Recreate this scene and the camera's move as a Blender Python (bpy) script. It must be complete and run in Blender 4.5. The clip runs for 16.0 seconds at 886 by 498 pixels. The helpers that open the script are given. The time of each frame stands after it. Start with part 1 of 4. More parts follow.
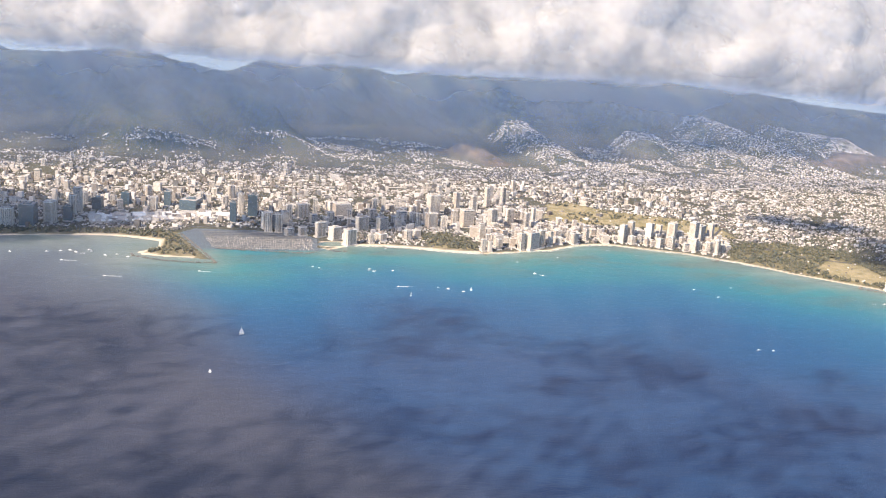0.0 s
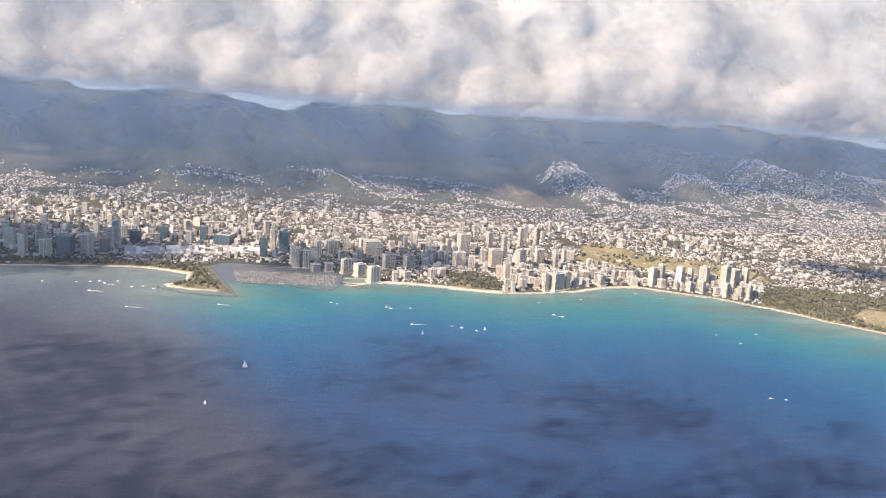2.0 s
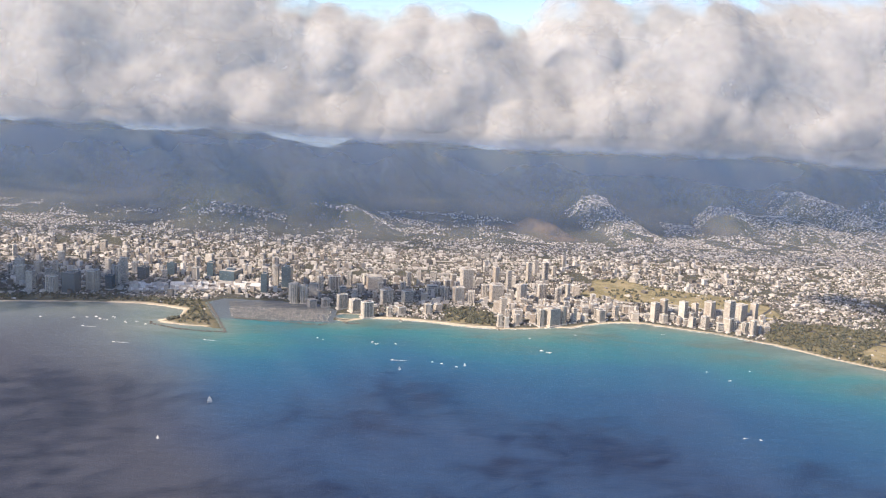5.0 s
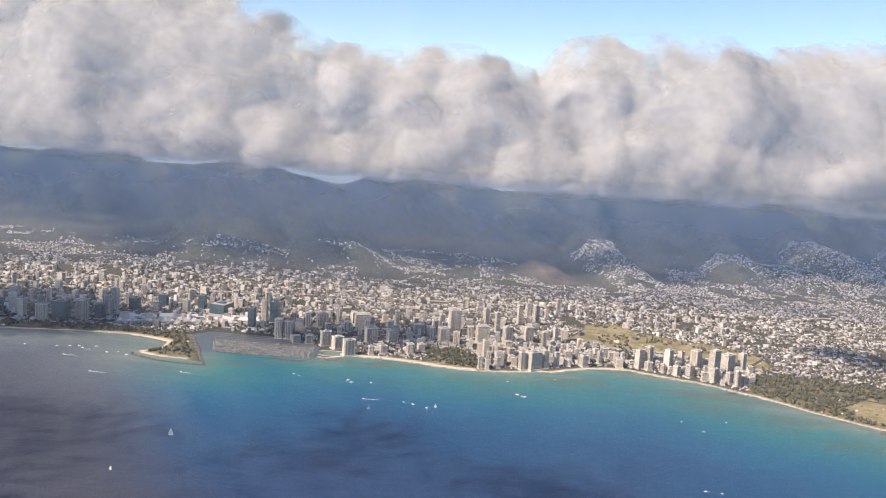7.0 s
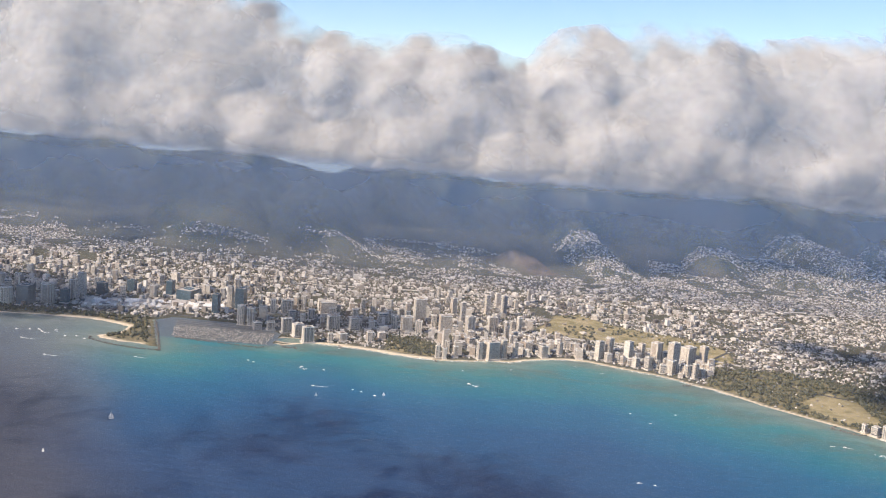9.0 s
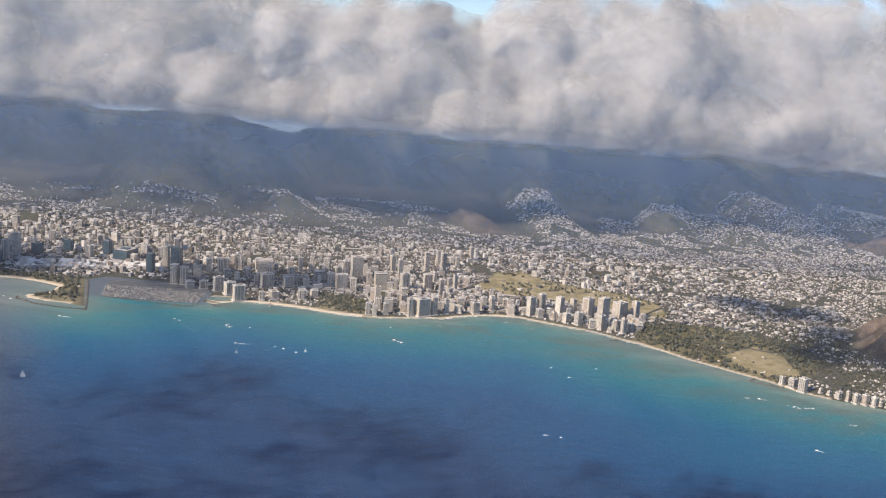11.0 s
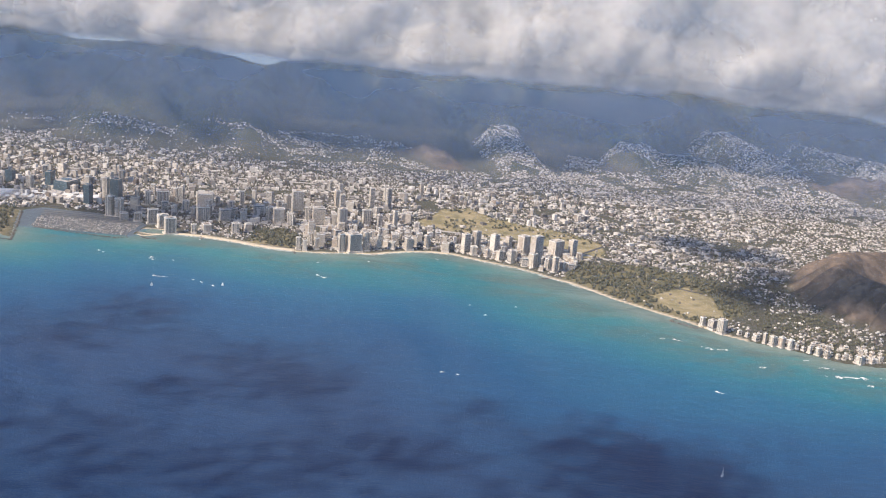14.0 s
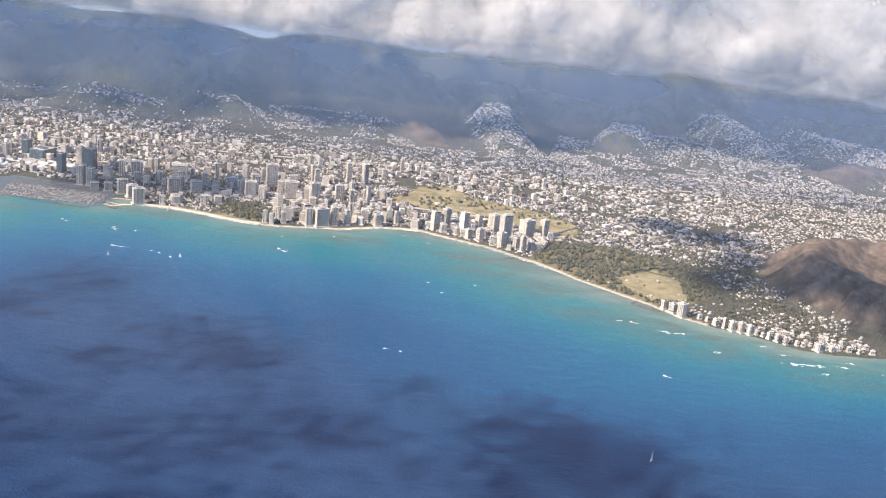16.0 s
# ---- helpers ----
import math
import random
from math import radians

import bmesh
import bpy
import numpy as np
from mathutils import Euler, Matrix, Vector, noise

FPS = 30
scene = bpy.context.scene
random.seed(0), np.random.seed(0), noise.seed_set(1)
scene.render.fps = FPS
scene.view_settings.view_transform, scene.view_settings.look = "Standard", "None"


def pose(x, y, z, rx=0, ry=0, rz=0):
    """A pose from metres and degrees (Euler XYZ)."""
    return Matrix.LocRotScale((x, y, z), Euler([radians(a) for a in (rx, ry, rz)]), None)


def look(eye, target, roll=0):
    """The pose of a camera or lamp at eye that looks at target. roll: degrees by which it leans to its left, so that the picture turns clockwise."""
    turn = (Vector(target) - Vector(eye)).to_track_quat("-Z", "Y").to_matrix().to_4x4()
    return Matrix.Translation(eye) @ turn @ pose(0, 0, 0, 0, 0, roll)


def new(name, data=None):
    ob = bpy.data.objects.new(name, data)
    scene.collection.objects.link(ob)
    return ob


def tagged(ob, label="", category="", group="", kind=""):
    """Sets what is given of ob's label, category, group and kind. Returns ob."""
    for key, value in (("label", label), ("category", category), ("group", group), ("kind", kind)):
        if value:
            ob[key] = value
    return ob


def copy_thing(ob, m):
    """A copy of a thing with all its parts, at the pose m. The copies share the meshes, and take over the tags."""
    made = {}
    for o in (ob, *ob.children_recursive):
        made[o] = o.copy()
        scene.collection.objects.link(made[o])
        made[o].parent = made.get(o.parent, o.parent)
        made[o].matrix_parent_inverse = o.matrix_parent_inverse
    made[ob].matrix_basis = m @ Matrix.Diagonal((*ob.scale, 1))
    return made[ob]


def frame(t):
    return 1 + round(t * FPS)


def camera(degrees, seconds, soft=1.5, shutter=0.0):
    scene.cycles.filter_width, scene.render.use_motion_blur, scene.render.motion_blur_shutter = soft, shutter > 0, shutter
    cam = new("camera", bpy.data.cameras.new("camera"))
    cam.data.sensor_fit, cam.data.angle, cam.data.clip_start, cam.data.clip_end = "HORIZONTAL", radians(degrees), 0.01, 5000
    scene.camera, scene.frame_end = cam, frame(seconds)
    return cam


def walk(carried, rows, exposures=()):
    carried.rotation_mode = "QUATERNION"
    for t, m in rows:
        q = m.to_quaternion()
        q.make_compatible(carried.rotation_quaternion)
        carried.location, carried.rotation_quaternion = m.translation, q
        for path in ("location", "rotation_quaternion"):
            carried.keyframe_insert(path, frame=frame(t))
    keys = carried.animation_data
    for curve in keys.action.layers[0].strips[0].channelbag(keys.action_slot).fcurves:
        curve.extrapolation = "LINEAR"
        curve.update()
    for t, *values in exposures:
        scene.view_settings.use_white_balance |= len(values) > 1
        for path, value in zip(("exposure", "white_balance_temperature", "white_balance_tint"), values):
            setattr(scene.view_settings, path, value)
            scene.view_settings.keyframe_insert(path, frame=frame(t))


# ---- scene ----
cam = camera(49.3, 16.0, 1.1)
PATH = [
    (0, (-19.583, -1.17, 298.851), (-19.21, 0.731, 298.351), 3.8),
    (0.5, (-3.737, -4.638, 300.118), (-3.406, -2.724, 299.64), 2.9),
    (1, (13.933, -7.524, 300.379), (14.209, -5.594, 299.934), 4.9),
    (1.5, (30.966, -9.716, 301.065), (31.214, -7.78, 300.628), 3.8),
    (2, (46.803, -12.344, 302.262), (47.014, -10.402, 301.832), 3.8),
    (2.5, (63.294, -14.399, 303.042), (63.469, -12.451, 302.625), 3.6),
    (3, (79.919, -14.619, 304.033), (80.06, -12.665, 303.631), 2.9),
    (3.5, (97.382, -13.961, 304.808), (97.489, -12.002, 304.421), 2.3),
    (4, (115.323, -11.701, 304.825), (115.402, -9.739, 304.449), 2.0),
    (6.5, (197.332, -15.756, 311.602), (197.331, -13.784, 311.268), 3.8),
    (7, (212.854, -13.475, 311.951), (212.827, -11.497, 311.659), 3.9),
    (7.5, (229.988, -12.942, 311.821), (229.936, -10.959, 311.571), 3.8),
    (8, (247.895, -12.766, 312.406), (247.834, -10.784, 312.144), 3.9),
    (8.5, (263.114, -12.04, 313.972), (263.054, -10.063, 313.677), 3.6),
    (9, (280.056, -11.688, 315.3), (280.001, -9.714, 314.986), 4.5),
    (9.5, (297.956, -11.75, 314.079), (297.91, -9.778, 313.749), 4.0),
    (12, (381.922, -5.777, 317.694), (381.913, -3.83, 317.236), 4.5),
    (12.5, (397.63, -3.501, 318.672), (397.618, -1.562, 318.185), 4.5),
    (13, (414.068, -1.092, 318.869), (414.046, 0.847, 318.382), 4.3),
    (13.5, (430.207, 1.573, 319.396), (430.177, 3.51, 318.9), 4.4),
    (14, (446.636, 3.962, 319.092), (446.602, 5.893, 318.573), 5.0),
    (14.5, (462.554, 6.788, 319.536), (462.513, 8.717, 319.009), 5.1),
    (15, (478.645, 9.833, 319.8), (478.595, 11.758, 319.258), 5.9),
    (15.5, (494.385, 13.869, 319.205), (494.325, 15.791, 318.653), 6.0),
    (16, (510.535, 17.186, 319.012), (510.463, 19.103, 318.449), 6.0),
]
walk(cam, [(t, look(eye, target, roll)) for t, eye, target, roll in PATH],
     [(0, 1.3, 7200, 15), (2, 1.14, 7200, 15), (4, 0.98, 7150, 15), (6.5, 0.8, 7100, 15), (8, 0.79, 7050, 15), (9.5, 0.74, 7000, 14),
      (12, 0.48, 6850, 14), (12.5, 0.64, 6850, 14), (13.5, 0.78, 6800, 14), (15, 0.9, 6780, 14), (16, 1.11, 6780, 14)])

# ---- light ----
SUN_WAY = Vector((-0.62, -0.42, 0.66)).normalized()      # towards the sun
world = bpy.data.worlds.new("world")
scene.world = world
world.use_nodes = True
wn, wl = world.node_tree.nodes, world.node_tree.links
sky = wn.new("ShaderNodeTexSky")
sky.sky_type = "NISHITA"
sky.sun_disc = False
sky.sun_elevation = math.asin(SUN_WAY.z)
sky.sun_rotation = math.atan2(SUN_WAY.x, SUN_WAY.y)
sky.altitude = 300
sky.air_density, sky.dust_density, sky.ozone_density = 0.75, 0.0, 5.0
wl.new(sky.outputs[0], wn["Background"].inputs[0])
wn["Background"].inputs[1].default_value = 0.1
sun = new("sun", bpy.data.lights.new("sun", "SUN"))
sun.data.energy, sun.data.angle, sun.data.color = 4.0, radians(0.6), (1.0, 0.88, 0.73)
sun.matrix_world = look(SUN_WAY * 900, (0, 0, 0))


# ---- materials ----
class Net:
    """A small builder of node materials."""
    def __init__(self, name):
        self.mat = bpy.data.materials.new(name)
        self.mat.use_nodes = True
        self.n, self.l = self.mat.node_tree.nodes, self.mat.node_tree.links
        self.bsdf = self.n["Principled BSDF"]

    def node(self, kind, links=(), **values):
        nd = self.n.new(kind)
        for key, value in values.items():
            nd.inputs[key].default_value = value
        for key, out in links:
            self.l.new(out, nd.inputs[key])
        return nd

    def where(self):
        return self.n.new("ShaderNodeNewGeometry").outputs["Position"]

    def noise(self, scale, detail=4.0, rough=0.6, at=None, distortion=0.0):
        return self.node("ShaderNodeTexNoise", [("Vector", at or self.where())], Scale=scale, Detail=detail,
                         Roughness=rough, Distortion=distortion).outputs["Fac"]

    def ramp(self, fac, stops):
        nd = self.n.new("ShaderNodeValToRGB")
        e = nd.color_ramp.elements
        while len(e) < len(stops):
            e.new(0.5)
        for el, (p, c) in zip(e, stops):
            el.position, el.color = p, (*c, 1) if len(c) == 3 else c
        self.l.new(fac, nd.inputs[0])
        return nd.outputs[0]

    def mix(self, fac, a, b, how="MIX"):
        nd = self.n.new("ShaderNodeMix")
        nd.data_type, nd.blend_type = "RGBA", how
        for key, v in ((0, fac), (6, a), (7, b)):
            if hasattr(v, "is_output"):
                self.l.new(v, nd.inputs[key])
            else:
                nd.inputs[key].default_value = v if key == 0 else (*v, 1)
        return nd.outputs[2]

    def maths(self, how, a, b=0.0, clamp=False):
        nd = self.n.new("ShaderNodeMath")
        nd.operation, nd.use_clamp = how, clamp
        for k, v in ((0, a), (1, b)):
            if hasattr(v, "is_output"):
                self.l.new(v, nd.inputs[k])
            else:
                nd.inputs[k].default_value = v
        return nd.outputs[0]

    def attr(self, name, out="Fac"):
        nd = self.n.new("ShaderNodeAttribute")
        nd.attribute_name = name
        return nd.outputs[out]

    def bump(self, height, strength, distance):
        nd = self.node("ShaderNodeBump", [("Height", height)], Strength=strength, Distance=distance)
        self.l.new(nd.outputs[0], self.bsdf.inputs["Normal"])

    def done(self, colour, rough=0.8, spec=0.3):
        if hasattr(colour, "is_output"):
            self.l.new(colour, self.bsdf.inputs["Base Color"])
        else:
            self.bsdf.inputs["Base Color"].default_value = (*colour, 1)
        self.bsdf.inputs["Roughness"].default_value = rough
        self.bsdf.inputs["Specular IOR Level"].default_value = spec
        return self.mat


def land_material():
    m = Net("land")
    kind = m.n.new("ShaderNodeSeparateColor")
    m.l.new(m.attr("cover", "Color"), kind.inputs[0])
    sand, grass, bare = kind.outputs[0], kind.outputs[1], kind.outputs[2]
    fine, mid, broad = m.noise(0.5, 6), m.noise(0.06, 5), m.noise(0.012, 4)
    town = m.ramp(fine, [(0.3, (0.035, 0.042, 0.03)), (0.5, (0.075, 0.077, 0.058)), (0.64, (0.14, 0.132, 0.112)), (0.8, (0.26, 0.25, 0.225))])
    wood = m.ramp(mid, [(0.32, (0.015, 0.024, 0.016)), (0.5, (0.045, 0.058, 0.032)), (0.62, (0.08, 0.082, 0.045)), (0.75, (0.14, 0.12, 0.075))])
    wood = m.mix(m.ramp(broad, [(0.45, (0, 0, 0)), (0.7, (1, 1, 1))]), wood, (0.085, 0.078, 0.045))
    col = m.mix(m.attr("wild"), town, wood)
    lawn = m.ramp(m.noise(0.045, 5), [(0.3, (0.14, 0.135, 0.07)), (0.5, (0.285, 0.247, 0.145)), (0.7, (0.39, 0.328, 0.205))])
    col = m.mix(grass, col, lawn)
    rock = m.ramp(m.noise(0.04, 8, 0.75), [(0.3, (0.055, 0.048, 0.042)), (0.48, (0.11, 0.088, 0.074)), (0.58, (0.19, 0.145, 0.115)), (0.72, (0.27, 0.205, 0.155))])
    col = m.mix(bare, col, rock)
    beach = m.ramp(m.noise(0.3, 4), [(0.3, (0.56, 0.47, 0.35)), (0.7, (0.74, 0.65, 0.52))])
    col = m.mix(sand, col, beach)
    m.bump(fine, 0.5, 1.5)
    return m.done(col, 0.95, 0.1)


def sea_material():
    m = Net("sea_water")
    at = m.where()
    flow = m.node("ShaderNodeMapping", [("Vector", at)])
    flow.inputs["Scale"].default_value = (0.35, 1.0, 1.0)
    flow.inputs["Rotation"].default_value = (0, 0, radians(14))
    streak = m.noise(0.035, 7, 0.7, flow.outputs[0], 0.3)
    broad = m.noise(0.0055, 4, 0.6, flow.outputs[0])
    shelf = m.maths("ADD", m.attr("shelf"), m.maths("MULTIPLY", m.maths("SUBTRACT", broad, 0.5), 0.3))
    shelf = m.maths("ADD", shelf, m.maths("MULTIPLY", m.maths("SUBTRACT", streak, 0.5), 0.2))
    deep = m.ramp(shelf, [(0.0, (0.17, 0.235, 0.21)), (0.07, (0.075, 0.2, 0.195)), (0.15, (0.024, 0.178, 0.205)), (0.27, (0.01, 0.15, 0.21)), (0.42, (0.009, 0.108, 0.21)),
                          (0.62, (0.01, 0.074, 0.178)), (1.0, (0.022, 0.058, 0.138))])
    # grey water tone, with the western cloud shade coloured in
    silt_shade = m.ramp(shelf, [(0.0, (0.22, 0.24, 0.225)), (0.4, (0.11, 0.128, 0.145)), (1.0, (0.06, 0.063, 0.083))])
    deep = m.mix(m.attr("murk_shade"), deep, silt_shade)
    deep = m.mix(1.0, deep, m.ramp(m.noise(0.11, 6, 0.7, flow.outputs[0]), [(0.3, (0.86, 0.87, 0.88)), (0.7, (1.1, 1.1, 1.1))]), "MULTIPLY")
    reef = m.ramp(m.noise(0.024, 7, 0.72, flow.outputs[0], 0.8), [(0.44, (0, 0, 0)), (0.62, (1, 1, 1))])
    near = m.ramp(m.attr("shelf"), [(0.0, (0.85, 0.85, 0.85)), (0.14, (0.8, 0.8, 0.8)), (0.34, (0, 0, 0))])
    col = m.mix(m.mix(1.0, reef, near, "MULTIPLY"), deep, (0.085, 0.13, 0.12))
    waves = m.maths("ADD", m.noise(0.09, 6, 0.7, flow.outputs[0]), m.maths("MULTIPLY", m.noise(0.6, 4, 0.6), 0.35))
    m.bump(waves, 0.75, 1.8)
    return m.done(col, 0.36, 0.17)


def plain(name, stops, scale, rough=0.8, bump=0.3, spec=0.3, detail=5.0):
    m = Net(name)
    n = m.noise(scale, detail)
    col = m.ramp(n, stops)
    if bump:
        m.bump(n, bump, 0.3)
    return m.done(col, rough, spec)


def varied(name, stops, dirt=0.35, rough=0.8, island=False):
    """A material whose colour changes from piece to piece."""
    m = Net(name)
    if island:
        pick = m.n.new("ShaderNodeNewGeometry").outputs["Random Per Island"]
    else:
        pick = m.n.new("ShaderNodeObjectInfo").outputs["Random"]
    col = m.ramp(pick, stops)
    wear = m.ramp(m.noise(0.35, 5), [(0.35, (1 - dirt,) * 3), (0.65, (1, 1, 1))])
    col = m.mix(1.0, col, wear, "MULTIPLY")
    return m.done(col, rough, 0.3)


def scatter_material(name, colour, light_through):
    """A matt material that also lets light through, as a mist of droplets or leaves does."""
    m = Net(name)
    n = m.noise(0.01, 4)
    col = m.ramp(n, [(0.35, tuple(c * 0.93 for c in colour)), (0.65, colour)])
    a = m.node("ShaderNodeBsdfDiffuse", [("Color", col)])
    b = m.node("ShaderNodeBsdfTranslucent", [("Color", col)])
    mix = m.node("ShaderNodeMixShader", [(1, a.outputs[0]), (2, b.outputs[0])], Fac=light_through)
    m.l.new(mix.outputs[0], m.n["Material Output"].inputs[0])
    return m.mat


def haze_sheet_material(name, stops, colour):
    """Haze put into a flat sheet: clear at sea level, more opaque higher up, where the view behind it runs farther."""
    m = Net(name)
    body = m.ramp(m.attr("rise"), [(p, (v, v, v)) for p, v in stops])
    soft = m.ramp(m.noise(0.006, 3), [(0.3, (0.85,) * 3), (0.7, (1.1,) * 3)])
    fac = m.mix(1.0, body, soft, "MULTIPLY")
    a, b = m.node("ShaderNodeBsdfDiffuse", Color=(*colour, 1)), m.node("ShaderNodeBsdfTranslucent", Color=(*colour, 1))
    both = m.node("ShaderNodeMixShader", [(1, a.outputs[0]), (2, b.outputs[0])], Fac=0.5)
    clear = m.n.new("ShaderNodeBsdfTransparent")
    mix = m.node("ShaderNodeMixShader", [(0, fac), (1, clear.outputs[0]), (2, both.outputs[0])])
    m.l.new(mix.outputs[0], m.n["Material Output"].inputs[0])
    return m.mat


LAND, SEA = land_material(), sea_material()
# opacity ramps that imitate the fade with distance
HAZE = haze_sheet_material("mountain_haze_sheet", [(0, 0.02), (0.1, 0.08), (0.32, 0.2), (0.6, 0.32), (0.86, 0.4), (0.93, 0.34), (1, 0)], (0.3, 0.51, 0.9))
NEAR_HAZE = haze_sheet_material("bay_haze_sheet", [(0, 0.01), (0.2, 0.025), (0.34, 0.04), (0.5, 0.085), (0.6, 0.12), (0.66, 0.13), (0.8, 0.08), (1, 0)], (0.8, 0.8, 0.82))
CLOUD = scatter_material("cloud", (0.84, 0.82, 0.82), 0.42)


def soft_cloud_material(name, scale, low, high, most):
    """Cloud that thins out where its body does and, in the outer layers, in loose patches."""
    m = Net(name)
    col = m.ramp(m.noise(0.008, 4), [(0.35, (0.765, 0.77, 0.785)), (0.65, (0.82, 0.825, 0.84))])
    a, b = m.node("ShaderNodeBsdfDiffuse", [("Color", col)]), m.node("ShaderNodeBsdfTranslucent", [("Color", col)])
    both = m.node("ShaderNodeMixShader", [(1, a.outputs[0]), (2, b.outputs[0])], Fac=0.66)
    fac = m.attr("body")
    if most < 1:
        fac = m.mix(1.0, m.ramp(m.noise(scale, 5, 0.55), [(low, (0, 0, 0)), (high, (most,) * 3)]), fac, "MULTIPLY")
    clear = m.n.new("ShaderNodeBsdfTransparent")
    mix = m.node("ShaderNodeMixShader", [(0, fac), (1, clear.outputs[0]), (2, both.outputs[0])])
    m.l.new(mix.outputs[0], m.n["Material Output"].inputs[0])
    return m.mat


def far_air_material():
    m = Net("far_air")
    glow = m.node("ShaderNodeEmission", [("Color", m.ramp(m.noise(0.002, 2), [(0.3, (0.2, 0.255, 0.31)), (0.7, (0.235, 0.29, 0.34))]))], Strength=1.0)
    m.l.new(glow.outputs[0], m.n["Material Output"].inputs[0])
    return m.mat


CLOUD_SOFT = [soft_cloud_material("cloud_body", 0.01, 0.4, 0.7, 1), soft_cloud_material("cloud_veil_inner", 0.008, 0.34, 0.66, 0.75),
              soft_cloud_material("cloud_veil", 0.006, 0.38, 0.7, 0.7)]
FAR_AIR = far_air_material()
LEAF = varied("leaf", [(0.0, (0.045, 0.055, 0.04)), (0.4, (0.085, 0.092, 0.062)), (0.7, (0.12, 0.12, 0.08)), (1.0, (0.17, 0.16, 0.11))], 0.2, 0.9, True)
ROOFS = varied("house_walls_and_roofs", [(0.0, (0.72, 0.69, 0.65)), (0.18, (0.54, 0.51, 0.47)), (0.36, (0.3, 0.275, 0.25)), (0.5, (0.16, 0.135, 0.115)),
                                         (0.76, (0.13, 0.135, 0.14)), (0.9, (0.8, 0.77, 0.73)), (1.0, (0.5, 0.46, 0.42))], 0.2, island=True)
CONCRETE = varied("tower_wall", [(0.0, (0.54, 0.49, 0.42)), (0.3, (0.72, 0.68, 0.61)), (0.55, (0.4, 0.33, 0.27)), (0.75, (0.66, 0.61, 0.54)), (1.0, (0.32, 0.3, 0.28))])
SLAB = plain("balcony_slab", [(0.3, (0.46, 0.42, 0.37)), (0.7, (0.64, 0.6, 0.55))], 0.4)
GLASS = plain("window_band", [(0.3, (0.05, 0.07, 0.09)), (0.7, (0.11, 0.14, 0.17))], 0.8, 0.25, 0.0, 0.5)
BLUE_GLASS = plain("blue_curtain_wall", [(0.3, (0.04, 0.075, 0.1)), (0.7, (0.08, 0.13, 0.165))], 0.3, 0.2, 0.0, 0.6)
ROOF_TAR = plain("flat_roof", [(0.3, (0.3, 0.29, 0.28)), (0.7, (0.5, 0.48, 0.46))], 0.5)
WHITE = plain("white_paint", [(0.3, (0.72, 0.72, 0.7)), (0.7, (0.85, 0.85, 0.84))], 0.8, 0.4)
HULL = varied("boat_hull", [(0.0, (0.8, 0.8, 0.78)), (0.35, (0.55, 0.54, 0.52)), (0.55, (0.3, 0.29, 0.28)), (0.7, (0.12, 0.15, 0.2)), (0.8, (0.42, 0.38, 0.32)), (1.0, (0.7, 0.69, 0.67))], 0.2, 0.5)
DARK_HULL = plain("dark_hull", [(0.3, (0.05, 0.06, 0.08)), (0.7, (0.1, 0.11, 0.13))], 0.8, 0.4)
FOAM = plain("foam", [(0.35, (0.6, 0.64, 0.64)), (0.6, (0.88, 0.9, 0.9))], 0.7, 0.9)
STONE = plain("breakwater_stone", [(0.3, (0.1, 0.095, 0.085)), (0.7, (0.24, 0.22, 0.2))], 0.6, 0.95)
ASPHALT = plain("asphalt", [(0.3, (0.05, 0.05, 0.05)), (0.7, (0.09, 0.09, 0.09))], 0.4, 0.9)
PALE_ROAD = plain("concrete_road", [(0.3, (0.36, 0.34, 0.32)), (0.7, (0.5, 0.48, 0.45))], 0.2, 0.9)
TIMBER = plain("dock_planks", [(0.3, (0.2, 0.18, 0.16)), (0.7, (0.34, 0.31, 0.28))], 0.8, 0.9)


# ---- the lie of the land ----
COAST_WEST = [(-3400, 700), (-1200, 1010), (-700, 1095), (-350, 1158), (-273, 1169), (-203, 1172), (-169, 1163), (-139, 1149), (-137, 1122),
              (-157, 1098), (-150, 1087), (-125, 1080), (-98, 1077), (-80, 1070), (-68, 1060), (-95, 1129), (-118, 1191), (-100, 1214), (-30, 1210),
              (24, 1203), (50, 1172), (46, 1130), (63, 1121)]
COAST_BAY = [(90, 1142), (129, 1141), (165, 1134), (201, 1122), (229, 1118), (253, 1115), (290, 1122), (318, 1131), (342, 1134), (360, 1147),
             (382, 1159), (411, 1168), (439, 1166), (465, 1153), (492, 1142), (518, 1132), (542, 1116), (557, 1102), (576, 1089), (597, 1069)]
COAST_EAST = [(621, 1043), (646, 1022), (666, 1005), (694, 983), (722, 953), (743, 941), (764, 932), (785, 924), (809, 911), (827, 900),
              (859, 896), (912, 902), (990, 880), (1080, 856), (1250, 850), (1600, 780), (3600, 420)]
COAST = np.array(COAST_WEST + COAST_BAY + COAST_EAST, float)
LAND_RING = np.vstack([COAST, [[3600, 6000], [-3400, 6000]]])


def inside(ring, x, y):
    ring = np.asarray(ring, float)
    res = np.zeros(np.shape(x), bool)
    for (ax, ay), (bx, by) in zip(ring, np.roll(ring, -1, 0)):
        if ay != by:
            res ^= ((ay > y) != (by > y)) & (x < (bx - ax) * (y - ay) / (by - ay) + ax)
    return res


